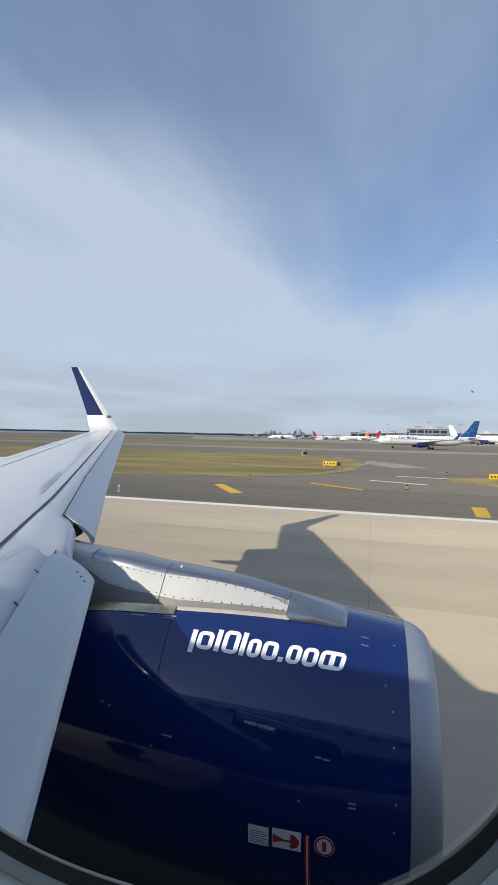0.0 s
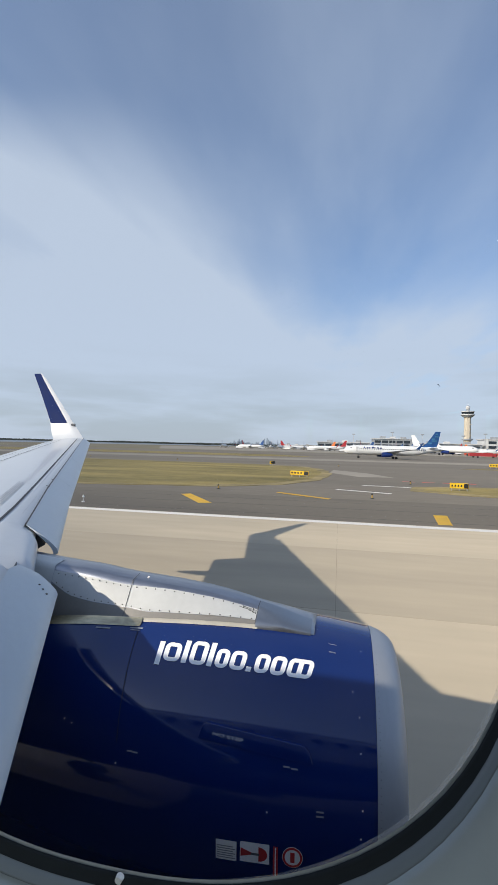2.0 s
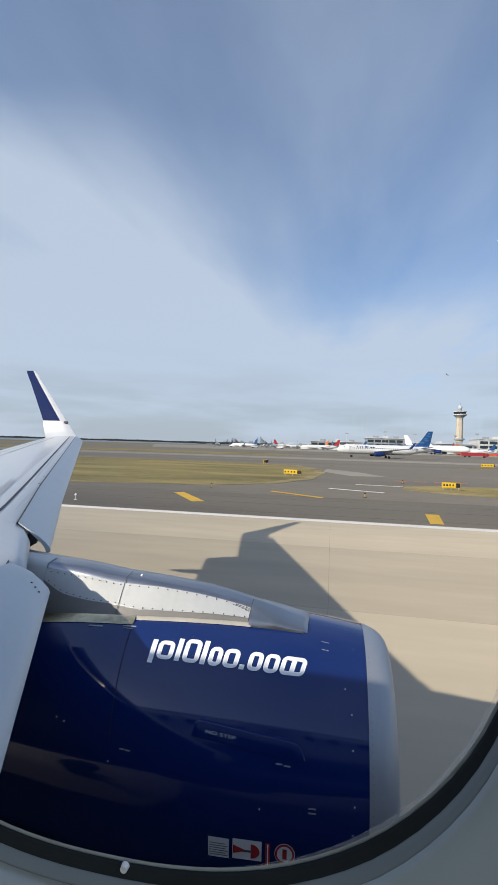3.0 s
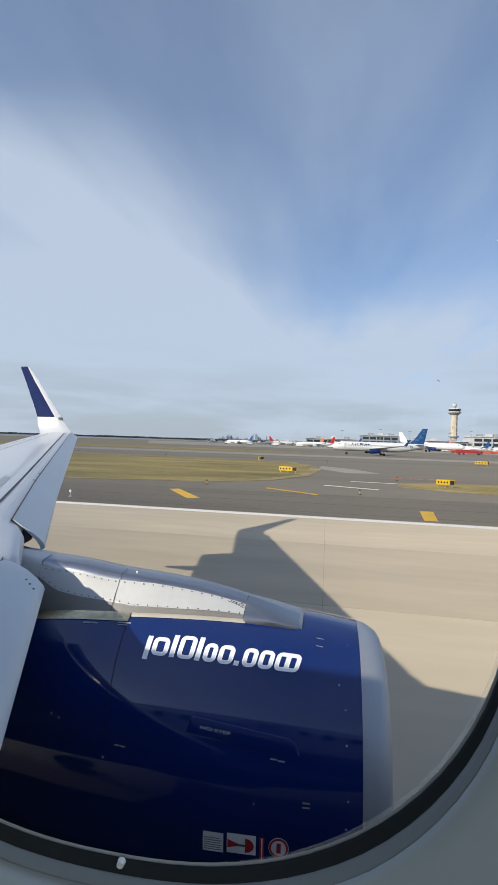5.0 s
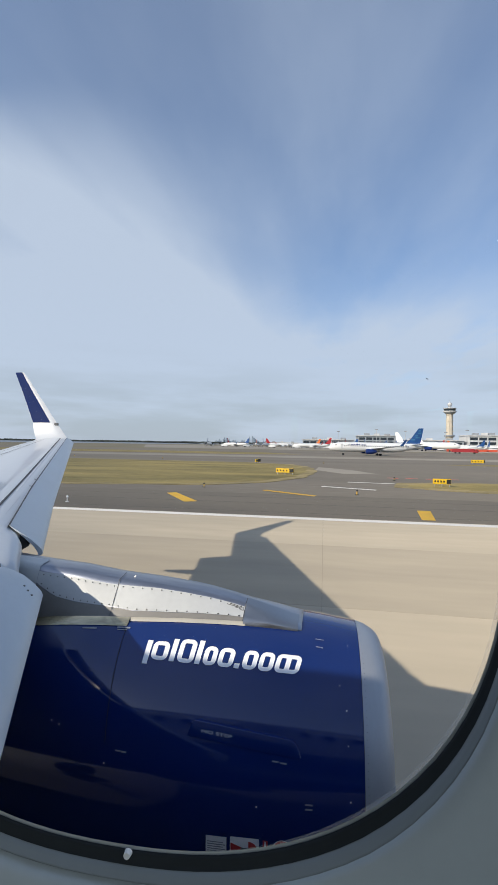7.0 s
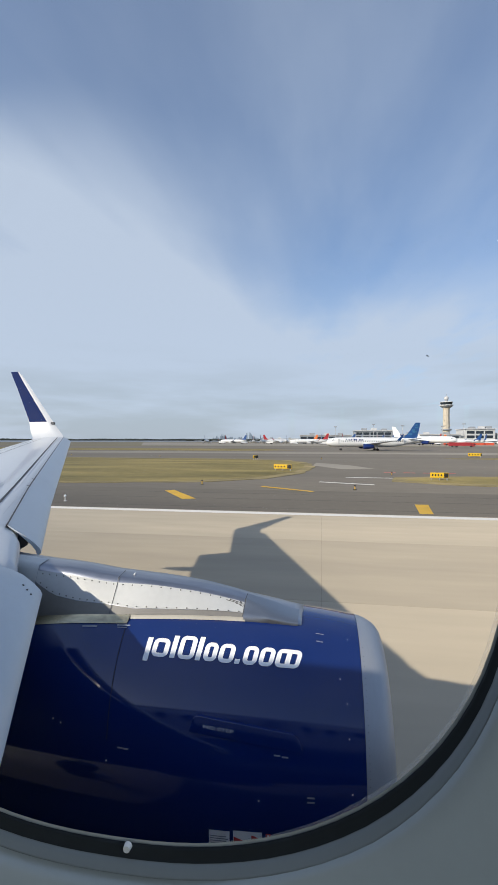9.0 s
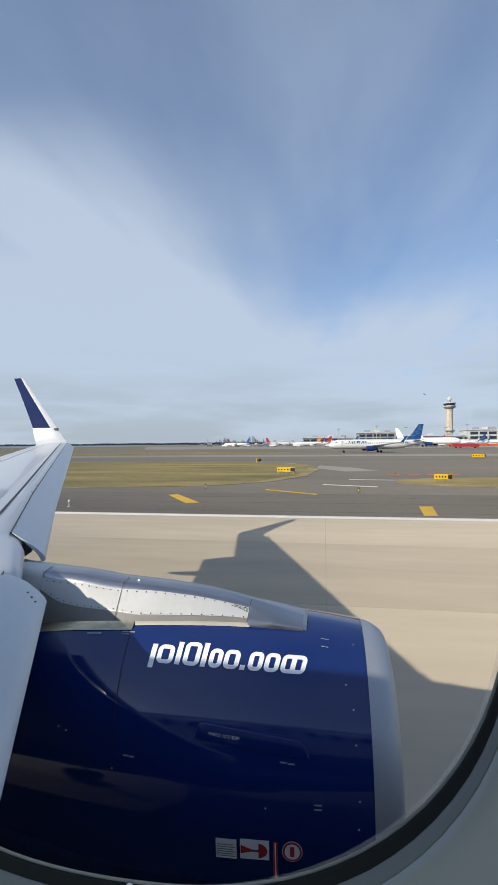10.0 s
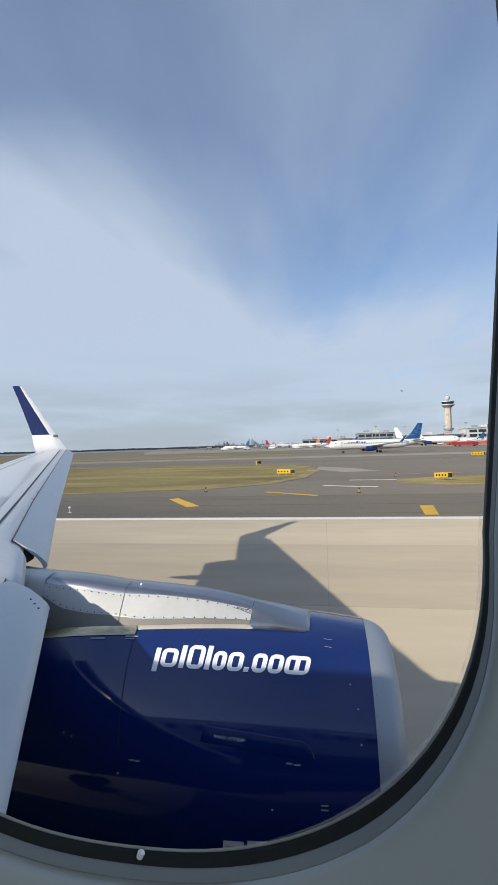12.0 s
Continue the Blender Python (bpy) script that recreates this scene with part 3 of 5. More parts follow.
SLAT_IN = [(-0.062, -0.055), (-0.075, -0.02), (-0.12, 0.035), (-0.21, 0.105), (-0.33, 0.190), (-0.44, 0.260)]


def slat_at(y, a, b):
    x, z = slat_le(y)
    k = slat_size(y)
    return (x + a * k, y, z + 0.03 + b * k)


def slat_top(y, s, lift=0.0):
    """A place on the slat's upper face, s from its rear edge (0) to its nose (1)."""
    u = s * 4
    i = min(3, int(u))
    (a, b), (c, d) = SLAT_OUT[i], SLAT_OUT[i + 1]
    return slat_at(y, a + (c - a) * (u - i), b + (d - b) * (u - i) + lift)


def slat(y0, y1, n=12):
    """A drooped leading edge slat: a thin curved shell, its nose forward and down."""
    rings = [[slat_at(y0 + (y1 - y0) * i / n, a, b) for a, b in SLAT_OUT + SLAT_IN] for i in range(n + 1)]
    if y0 < 3:      # its outer rear corner is cut off
        rings[-1] = [slat_at(y1, max(a, -0.29), min(b, 0.175 - 0.01 * k / 14)) for k, (a, b) in enumerate(SLAT_OUT + SLAT_IN)]
        rings.insert(-1, [slat_at(y1 - 0.07, max(a, -0.39), min(b, 0.238 - 0.01 * k / 14)) for k, (a, b) in enumerate(SLAT_OUT + SLAT_IN)])
    return part("slat", loft(rings), "slat", airliner, "drooped grey leading edge slat", smooth=True, sharp=38)


for y0, y1 in ((2.35, 5.10), (6.03, 8.90), (8.903, 11.45), (11.453, 14.0), (14.003, 16.62)):
    s = slat(y0, y1)
    n = 14
    if y0 < 3:
        for k in (-1, 0, 1):
            x, y, z = slat_top(4.926 + 0.021 * k, 0.66 - 0.09 * k)
            part("drain_hole", boxes((x - 0.007, x + 0.007, y - 0.006, y + 0.006, z - 0.004, z + 0.006)), "rivet", s)
        # small dark slat tracks show behind the rear edge
        for y in (4.65, 4.15):
            bm = loft([[wing_top(y + d, f, up) for d, up in ((-0.007, -0.004), (-0.006, 0.005), (0.006, 0.005), (0.007, -0.004))] for f in (0.004, 0.008, 0.014, 0.020, 0.026)])
            part("slat_track", bm, "rivet", s, "small dark slat track")
    else:
        rows = [y0 + (y1 - y0) * i / n for i in range(n + 1)]
        part("slat_gap", loft([[slat_at(y, -0.436, 0.273), slat_at(y, -0.462, 0.272), slat_at(y, -0.470, 0.236)] for y in rows], closed=False), "seam", s, "dark gap along the slat's rear edge")
        for y in ((8.0, 8.55) if y0 < 7 else ()):
            part("slat_tick", loft([[slat_at(y + d, -0.425, 0.272), slat_at(y + d, -0.50, 0.290)] for d in (0, 0.05)], closed=False), "rivet", s, "small dark slat stop")
    # dark solid fills the slot behind the slat: painted shade, and it stops sun
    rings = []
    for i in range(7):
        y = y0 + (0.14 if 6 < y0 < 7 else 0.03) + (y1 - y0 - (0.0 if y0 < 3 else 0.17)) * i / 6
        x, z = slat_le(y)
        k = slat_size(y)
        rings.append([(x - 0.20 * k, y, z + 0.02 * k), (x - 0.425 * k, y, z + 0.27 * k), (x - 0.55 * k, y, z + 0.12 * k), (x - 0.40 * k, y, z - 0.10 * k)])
    part("slat_bay", loft(rings), "gap", s, "dark filler standing for the shaded slat bay")


def winglet():
    """A tall canted winglet, blended into the wing's tip, with navy inner face and white front edge."""
    sect = [  # y, z, front x, rear x, thickness
        (16.70, 4.47, -9.22, -10.52, 0.15), (16.93, 4.51, -9.36, -10.64, 0.145), (17.07, 4.60, -9.50, -10.77, 0.13), (17.16, 4.74, -9.66, -10.88, 0.115), (17.23, 4.93, -9.85, -10.97, 0.10),
        (17.28, 5.13, -10.03, -11.03, 0.085), (17.46, 5.80, -10.62, -11.41, 0.065), (17.62, 6.50, -11.22, -11.80, 0.05), (17.71, 6.95, -11.60, -12.06, 0.035), (17.74, 7.13, -11.80, -12.15, 0.02)]

    def ring(s, f0, f1, lift, whole=True):
        y, z, xa, xb, th = s
        lean = 0.2
        fs = [f0 + (f1 - f0) * i / 8 for i in range(9)]
        inner = [(xa + (xb - xa) * f, y - th * 1.6 * math.sqrt(max(f, 0.0)) * (1 - f) - lift, z + lift * lean) for f in fs]
        if not whole:
            return inner
        return inner + [(xa + (xb - xa) * f, y + th * 1.6 * math.sqrt(f) * (1 - f), z) for f in reversed(fs[1:-1])]
    w = part("winglet", loft([ring(s, 0, 1, 0) for s in sect]), "winglet_white", airliner, "white winglet with navy inner face", smooth=True, sharp=50)
    body = sect[5:]
    part("navy_panel", loft([ring(s, (0.23, 0.25, 0.27, 0.25, 0.12)[i], 0.99, 0.006, False) for i, s in enumerate(body)], closed=False), "winglet_navy", w, "navy blue panel", smooth=True)
    part("light", boxes((-10.10, -9.93, 17.20, 17.26, 5.02, 5.12), bevel=0.015), "gap", w, "small dark tip lamp")


winglet()

# ---------------- engine ----------------
EY, EZ = 5.75, 1.82


def cowl_radius(x):
    """The cowl swells from the inlet to its widest ring and tapers aft."""
    return 1.126 - 0.102 * ((x + 1.15) / 1.45) ** 2 if x > -1.15 else 1.126 - 0.366 * ((x + 1.15) / 2.95) ** 2


PROFILE = [(0.518, 0.845), (0.516, 0.872), (0.505, 0.905), (0.482, 0.938), (0.442, 0.969), (0.384, 1.0)]
PROFILE += [(round(0.30 - 0.1 * i, 2), cowl_radius(0.30 - 0.1 * i)) for i in range(45)]


def radius(x):
    for (xa, ra), (xb, rb) in zip(PROFILE, PROFILE[1:]):
        if xb <= x <= xa:
            return ra + (rb - ra) * (xa - x) / (xa - xb)
    return PROFILE[0][1]


def on_cowl(x, deg, lift=0.003):
    """A place on the cowl: deg is counted from its top towards the fuselage."""
    r = radius(x) + lift
    a = radians(deg)
    return (x, EY - r * math.sin(a), EZ + r * math.cos(a))


def turned(profile, seg=72):
    return loft([[(x, EY - r * math.sin(2 * math.pi * i / seg), EZ + r * math.cos(2 * math.pi * i / seg)) for i in range(seg)] for x, r in profile], caps=False)


def patch(name, x0, x1, d0, d1, material, parent, label="", lift=0.003, n=4, slant=0.0):
    """A decal that follows the cowl's curve. slant: how far its upper edge is pushed forward."""
    rings = []
    for i in range(n + 1):
        d = d0 + (d1 - d0) * i / n
        s = slant * (d1 - d) / (d1 - d0 if d1 != d0 else 1)
        rings.append([on_cowl(x0 + s + (x1 - x0) * j / n, d, lift) for j in range(n + 1)])
    return part(name, loft(rings, closed=False), material, parent, label, smooth=True)


def engine():
    cut = [i for i, p in enumerate(PROFILE) if p[0] == 0.30][0]
    cowl = part("engine_cowl", turned(PROFILE[cut:] + [(-4.1, 0.74), (-3.0, 0.80)]), "navy", airliner, "glossy navy blue engine cowl with white writing bars", smooth=True)
    lip = [(-0.75, 0.79), (-0.2, 0.765), (0.15, 0.77), (0.35, 0.79), (0.46, 0.815), (0.505, 0.832)] + PROFILE[:cut + 1]
    part("inlet_lip", turned(lip), "lip", cowl, "bare satin aluminium inlet lip", smooth=True)
    bm = bmesh.new()
    rod(bm, (-0.80, EY, EZ), (-0.76, EY, EZ), 0.80, seg=48)
    part("fan_disc", bm, "gap", cowl, "dark fan behind the inlet")
    bm = bmesh.new()
    rod(bm, (-0.76, EY, EZ), (-0.30, EY, EZ), 0.26, 0.02, seg=32)
    part("spinner", bm, "steel", cowl, "grey pointed spinner", smooth=True)
    part("cowl_seam", loft([[on_cowl(-1.66 + 0.0028 * (d - 20), d, 0.002), on_cowl(-1.667 + 0.0028 * (d - 20), d, 0.002)] for d in range(18, 70, 4)], closed=False), "navy_line", cowl)
    part("lip_seam", loft([[on_cowl(0.301, d, 0.002), on_cowl(0.2985, d, 0.002)] for d in range(-60, 180, 5)], closed=False), "navy_line", cowl)

    # the airline's white wording as plain bars and hollow blocks along a rising line
    def word_at(u, v):
        """u along the wording, v up from its foot (0) to the height of its low shapes (1); the shapes lean forward a little."""
        u += 5.0 * v - 2.0
        return on_cowl(-2.639665 + 0.005256 * u - 0.074109 * v + 0.000174 * u * v - 0.000001 * u * u - 0.003187 * v * v,
                       32.734608 + 0.021784 * u - 7.610453 * v + 0.000104 * u * v - 0.000032 * u * u - 0.675594 * v * v, 0.003)

    def block_edge(u0, u1, lo, hi, cut, n=6):
        """The rounded outline of a block; one step along u is a thirty-fourth of v."""
        out = []
        for cx, cy, a0 in ((u1 - cut, hi - cut / 34, 0), (u0 + cut, hi - cut / 34, 90), (u0 + cut, lo + cut / 34, 180), (u1 - cut, lo + cut / 34, 270)):
            for i in range(n + 1):
                a = radians(a0 + 90 * i / n)
                out.append((cx + cut * math.cos(a), cy + cut / 34 * math.sin(a)))
        return out

    def wording(u0, u1, lo, hi, hollow=0.0, cut=1.5):
        if hollow:
            rim, inner = block_edge(u0, u1, lo, hi, cut), block_edge(u0 + hollow, u1 - hollow, lo + hollow * 0.9 / 34, hi - hollow * 0.9 / 34, max(1.0, cut - hollow))
            bm = bmesh.new()
            n = len(rim)

            def row(k):
                return [bm.verts.new(word_at(p[0] + (q[0] - p[0]) * k, p[1] + (q[1] - p[1]) * k)) for p, q in zip(rim, inner)]
            o, m, q = row(0), row(0.5), row(1)
            for a, b in ((o, m), (m, q)):
                for i in range(n):
                    bm.faces.new((a[i], a[(i + 1) % n], b[(i + 1) % n], b[i]))
            bmesh.ops.subdivide_edges(bm, edges=[e for e in bm.edges if e.calc_length() > 0.05], cuts=3, use_grid_fill=True)
            for v in bm.verts:      # the long straight sides lie on the round cowl
                d = Vector((0, v.co.y - EY, v.co.z - EZ))
                v.co += d.normalized() * (radius(v.co.x) + 0.003 - d.length)
            part("wording_block", bm, "decal_white", cowl, "white wording block", smooth=True)
        else:
            bm = loft([[word_at(u0 + (u1 - u0) * i / 3, lo + (hi - lo) * j / 8) for i in range(4)] for j in range(9)], closed=False)
            part("wording_bar", bm, "decal_white", cowl, "white wording bar", smooth=True)
    for u0, u1, lo, hi in ((249, 258, -0.28, 1.0), (294, 303, 0, 1.2), (339, 348, 0, 1.25), (408, 417, 0, 0.26), (495, 504, 0.02, 0.80)):
        wording(u0, u1, lo, hi)
    for u0, u1, lo, hi in ((261, 290, 0, 1), (307, 336, 0, 1.24), (352, 375, 0, 1), (378, 405, 0, 1), (421, 446, 0, 1), (449, 475, 0, 1), (478, 522, 0, 1)):
        wording(u0, u1, lo, hi, 8.2, 10)

    # the strake stands out from the cowl as an upright plate with rounded corners
    up, out = Vector((0, 0.34, 0.94)), Vector((0, -0.94, 0.34))

    def fin(x, u, v):
        return Vector(on_cowl(x, 60.6 + 3.1 * u, 0.006)) + up * v

    rings = []
    for i in range(37):
        u = i / 36
        e = u / 0.07 if u < 0.5 else (1 - u) / 0.11
        h = (0.098 - 0.006 * u) * (1.0 if e >= 1 else max(0.05, math.sqrt(max(0, 1 - (1 - e) ** 2))))
        x = -0.93 + 0.80 * u
        b, t = fin(x, u, 0), Vector((0, 0.47, 0.88))
        top = b + up * h
        rings.append([tuple(b - out * 0.03), tuple(b), tuple(top), tuple(top + Vector((0, 0.006, 0.007))), tuple(top + Vector((0, 0.016, 0.006))), tuple(top + t * 0.02 - out * 0.05)])
    strake = part("strake", loft(rings), "navy", cowl, "navy blue strake fin", smooth=True, sharp=30)
    cu = bpy.data.curves.new("words", "FONT")
    cu.body, cu.size, cu.align_x = "NO STEP", 0.048, "LEFT"
    tmp = new("words", cu)
    me = bpy.data.meshes.new_from_object(tmp.evaluated_get(bpy.context.evaluated_depsgraph_get()))
    bpy.data.objects.remove(tmp)
    for v in me.vertices:
        wx, wy = v.co.x, v.co.y
        u = 0.12 + wx * 1.18 / 0.80
        v.co = fin(-0.93 + 0.80 * u, u, 0.040 + wy * 0.62) + out * 0.004
    me.materials.append(M["words_white"])
    tx = new("warning_words", me)
    tx.parent = strake
    tx["label"] = "white words NO STEP"
    # small unreadable notes and fasteners
    for x, d, w, h in ((-1.445, 67.6, 0.04, 0.5), (-1.40, 67.75, 0.04, 0.5), (-0.325, 64.9, 0.045, 0.5), (-0.270, 65.2, 0.045, 0.5), (-0.05, 16.3, 0.065, 0.4), (-0.045, 20.8, 0.03, 0.5), (-0.01, 20.9, 0.02, 0.5), (-0.095, 76.9, 0.05, 0.55), (-0.095, 78.3, 0.05, 0.55), (-1.74, 21.9, 0.12, 0.8), (-1.73, 23.3, 0.09, 0.5), (-2.06, 22.9, 0.14, 0.9)):
        patch("note_bar", x, x + w, d, d + h, "decal_grey", cowl, "small grey note bar", n=2)
    for x, d in ((0.187, 57.7), (0.202, 17), (0.133, 37), (0.18, 46), (0.19, 84), (-2.0, 61), (-1.93, 62), (-0.42, 79), (-1.52, 72), (0.2, 75)):
        patch("fastener", x, x + 0.008, d, d + 0.5, "words_white", cowl, n=2)
    for k in range(40):
        patch("rivet", 0.322, 0.3265, 20 + k * 2.5, 20.25 + k * 2.5, "gap", cowl, n=1)

    # warning placards low on the cowl
    pl = patch("placard", -0.750, -0.609, 90.0, 97.0, "decal_white", cowl, "white notice with grey lines of writing")
    for k in range(6):
        patch("writing_bar", -0.740, -0.633 + 0.015 * (k % 2), 91.8 + k * 0.82, 92.1 + k * 0.82, "decal_grey", pl, n=2, lift=0.0045)
    pl = patch("placard", -0.586, -0.391, 89.5, 96.6, "decal_white", cowl, "red and white engine danger sign")

    def on_sign(x, d):
        return on_cowl(-0.586 + (x + 0.605) * 0.95, 89.5 + (d - 92.7) * 0.855, 0.005)
    bm = bmesh.new()
    bm.faces.new([bm.verts.new(p) for p in (on_sign(-0.600, 95.1), on_sign(-0.52, 96.7), on_sign(-0.52, 97.5), on_sign(-0.600, 98.7))])
    part("red_wedge", bm, "decal_red", pl)
    bm = bmesh.new()
    bm.faces.new([bm.verts.new(on_sign(-0.475 + 0.062 * math.sin(math.pi * i / 12), 97.1 - 3.0 * math.cos(math.pi * i / 12))) for i in range(13)])
    part("red_half_disc", bm, "decal_red", pl)
    patch("dark_link", -0.514, -0.457, 92.9, 93.7, "gap", pl, n=2, lift=0.0055)
    patch("red_stripe", -0.367, -0.335, 89.8, 126, "decal_red", cowl, "red warning stripe", n=8)
    patch("stripe_core", -0.355, -0.347, 90.1, 126, "decal_white", cowl, n=8, lift=0.0045)

    def disc(name, x, d, r, material, lift, parent, label="", inner=0.0):
        bm = bmesh.new()
        n = 28
        o = [bm.verts.new(on_cowl(x + r * math.cos(2 * math.pi * i / n), d + r * math.sin(2 * math.pi * i / n) * 55, lift)) for i in range(n)]
        if inner:
            q = [bm.verts.new(on_cowl(x + inner * math.cos(2 * math.pi * i / n), d + inner * math.sin(2 * math.pi * i / n) * 55, lift)) for i in range(n)]
            for i in range(n):
                bm.faces.new((o[i], o[(i + 1) % n], q[(i + 1) % n], q[i]))
        else:
            bm.faces.new(o)
        return part(name, bm, material, parent, label)
    ring = disc("prohibition_disc", -0.240, 92.9, 0.067, "decal_white", 0.003, cowl, "round red and white prohibition sign")
    disc("red_ring", -0.240, 92.9, 0.064, "decal_red", 0.0045, ring, inner=0.050)
    patch("dark_block", -0.254, -0.226, 91.1, 94.7, "decal_red", ring, n=2, lift=0.0045)
    return cowl


cowl = engine()


def pylon():
    # x, top height, half width of the ridge, half width at the foot
    st = [(-3.35, 3.335, 0.17, 0.33), (-2.75, 3.275, 0.17, 0.325), (-2.3, 3.240, 0.17, 0.325), (-2.0, 3.203, 0.165, 0.33), (-1.63, 3.168, 0.16, 0.332), (-1.14, 3.120, 0.145, 0.308), (-0.87, 3.075, 0.13, 0.288), (-0.65, 3.028, 0.115, 0.271), (-0.445, 2.975, 0.10, 0.256), (-0.27, 2.925, 0.085, 0.243), (-0.17, 2.908, 0.07, 0.232)]

    def at(x):
        for a, b in zip(st, st[1:]):
            if a[0] <= x <= b[0]:
                i = st.index(a)
                f, g = st[max(i - 1, 0)], st[min(i + 2, len(st) - 1)]
                w = b[0] - a[0]
                u = (x - a[0]) / w
                out = []
                for p0, p1, p2, p3 in zip(f, a, b, g):
                    m1 = (p2 - p0) / (b[0] - f[0]) * w
                    m2 = (p3 - p1) / (g[0] - a[0]) * w
                    out.append((2 * u ** 3 - 3 * u * u + 1) * p1 + (u ** 3 - 2 * u * u + u) * m1 + (3 * u * u - 2 * u ** 3) * p2 + (u ** 3 - u * u) * m2)
                return out
        return list(st[-1])

    def foot(x, hw):
        return EZ + math.sqrt(radius(x) ** 2 - hw ** 2) if x > -4 else EZ + 0.8

    def ring(x, lift=0.0):
        _, zt, a, b = at(x)
        zf = foot(x, b) + 0.005 + 0.022 * min(1.0, max(0.0, (-0.2 - x) / 0.5))
        sh = min(0.034 + 0.030 * min(1.0, max(0.0, (-1.5 - x) / 0.4)), (zt - zf) * 0.4)
        half = [(0, zt), (a * 0.55, zt - 0.012), (a * 0.88, zt - sh * 0.35), (a, zt - sh), (a + (b - a) * 0.55, zf + (zt - sh - zf) * 0.45), (b, zf), (b, zf - 0.06)]
        w = min(1.0, max(0.0, (x + 0.68) / 0.22)) ** 0.8          # towards the front the section grows round
        for i, th in enumerate((0, 26, 45, 58, 74, 90)):
            q = (b * math.sin(radians(th)), zf + (zt - zf) * math.cos(radians(th)))
            half[i] = tuple(m + (n - m) * w for m, n in zip(half[i], q))
        return [(x, EY - y - (lift if y else 0), z + lift * 0.7) for y, z in half] + [(x, EY + y, z) for y, z in reversed(half[1:])]
    xs = [-3.35 + 3.18 * i / 40 for i in range(41)]
    py = part("pylon", loft([ring(x) for x in xs]), "alu", airliner, "silver engine pylon fairing with riveted white panels", smooth=True)

    def side(name, x0, x1, i0, i1, material, label, lift, n=8):
        bm = loft([[ring(x0 + (x1 - x0) * k / n, lift)[i] for i in range(i0, i1 + 1)] for k in range(n + 1)], closed=False)
        return part(name, bm, material, py, label, smooth=True)
    def split(x):
        """How far down the flank the white panel reaches."""
        return float(np.interp(x, (-2.70, -2.44, -2.2, -1.86, -1.65, -1.3, -0.65), (0.18, 0.48, 0.60, 0.66, 0.78, 0.78, 0.68)))

    def flank(x, v, lift):
        r = ring(x, lift)
        a, b, c = Vector(r[3]), Vector(r[4]), Vector(r[5])
        return a.lerp(b, v * 2) if v < 0.5 else b.lerp(c, v * 2 - 1)

    def panel(name, x0, x1, top, low, material, label, lift, n=10):
        bm = loft([[flank(x, top(x) + (low(x) - top(x)) * j / 6, lift) for j in range(7)] for x in [x0 + (x1 - x0) * k / n for k in range(n + 1)]], closed=False)
        return part(name, bm, material, py, label, smooth=True)
    aft = panel("side_panel", -2.655, -1.858, lambda x: 0.0, split, "pylon_white", "white riveted side panel", 0.006)
    fore = panel("side_panel", -1.852, -0.675, lambda x: 0.0, split, "pylon_white", "white riveted side panel", 0.006, 14)
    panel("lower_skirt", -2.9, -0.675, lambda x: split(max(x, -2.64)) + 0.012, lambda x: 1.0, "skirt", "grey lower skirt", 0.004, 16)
    side("front_cap", -0.665, -0.20, 0, 6, "cap", "blue-grey metal front cap", 0.012, 18)
    side("root_fairing", -3.2, -2.657, 0, 5, "pylon_white", "white root fairing", 0.0065, 12)
    # a worn seal strip where the pylon meets the cowl
    bm = loft([[(x, EY - at(x)[3] + 0.0 - 0.008, foot(x, at(x)[3]) + 0.030), (x, EY - at(x)[3] - 0.035, foot(x, at(x)[3] + 0.035) + 0.010), (x, EY - at(x)[3] - 0.075, foot(x, at(x)[3] + 0.075) + 0.005)] for x in [-3.2 + 0.11 * i for i in range(15)]], closed=False)
    part("seal_strip", bm, "seal", py, "dull brass-coloured metal seal strip", smooth=True)
    bm = loft([[(x, EY - at(x)[3] + 0.0 - 0.008, foot(x, at(x)[3]) + 0.030), (x, EY - at(x)[3] - 0.012, foot(x, at(x)[3] + 0.012) + 0.014), (x, EY - at(x)[3] - 0.020, foot(x, at(x)[3] + 0.02) + 0.004)] for x in [-1.655 + 0.0775 * i for i in range(14)]], closed=False)
    part("seal_strip", bm, "strip", py, "pale grey seal strip", smooth=True)
    part("front_plate", loft([[on_cowl(-0.29 + 0.115 * j, d, 0.006) for j in (0, 1)] for d in (-13, -8, 0, 6, 12.4)], closed=False), "cap", py, "grey metal plate at the fairing's tip", smooth=True)
    # dark torn edge near the front of the fore panel
    bm = bmesh.new()
    for z0, x0, x1 in ((0.20, -0.84, -0.682), (0.09, -0.80, -0.68), (0.34, -0.76, -0.680), (0.46, -0.72, -0.68)):
        r0, r1 = ring(x0, 0.010), ring(x1, 0.010)
        a, b = Vector(r0[3]).lerp(Vector(r0[4]), z0), Vector(r1[3]).lerp(Vector(r1[4]), z0 + 0.1)
        bm.faces.new([bm.verts.new(p) for p in (a, b, b + Vector((0, -0.006, -0.055)))])
    part("worn_edge", bm, "rivet", fore, "dark chipped paint")
    # a small white tab stands on the ridge
    bm = loft([[(-1.775, 5.70, 3.150), (-1.745, 5.70, 3.150), (-1.742, 5.705, 3.150)], [(-1.752, 5.71, 3.186), (-1.738, 5.71, 3.190), (-1.737, 5.712, 3.188)]])
    part("drain_tab", bm, "white", py, "small white tab")
    # rivets
    me = bpy.data.meshes.new("rivet")
    bm = bmesh.new()
    rod(bm, (0, 0, 0), (0, -0.004, 0), 0.006, 0.005, 8)
    bm.to_mesh(me)
    bm.free()
    me.materials.append(M["rivet"])
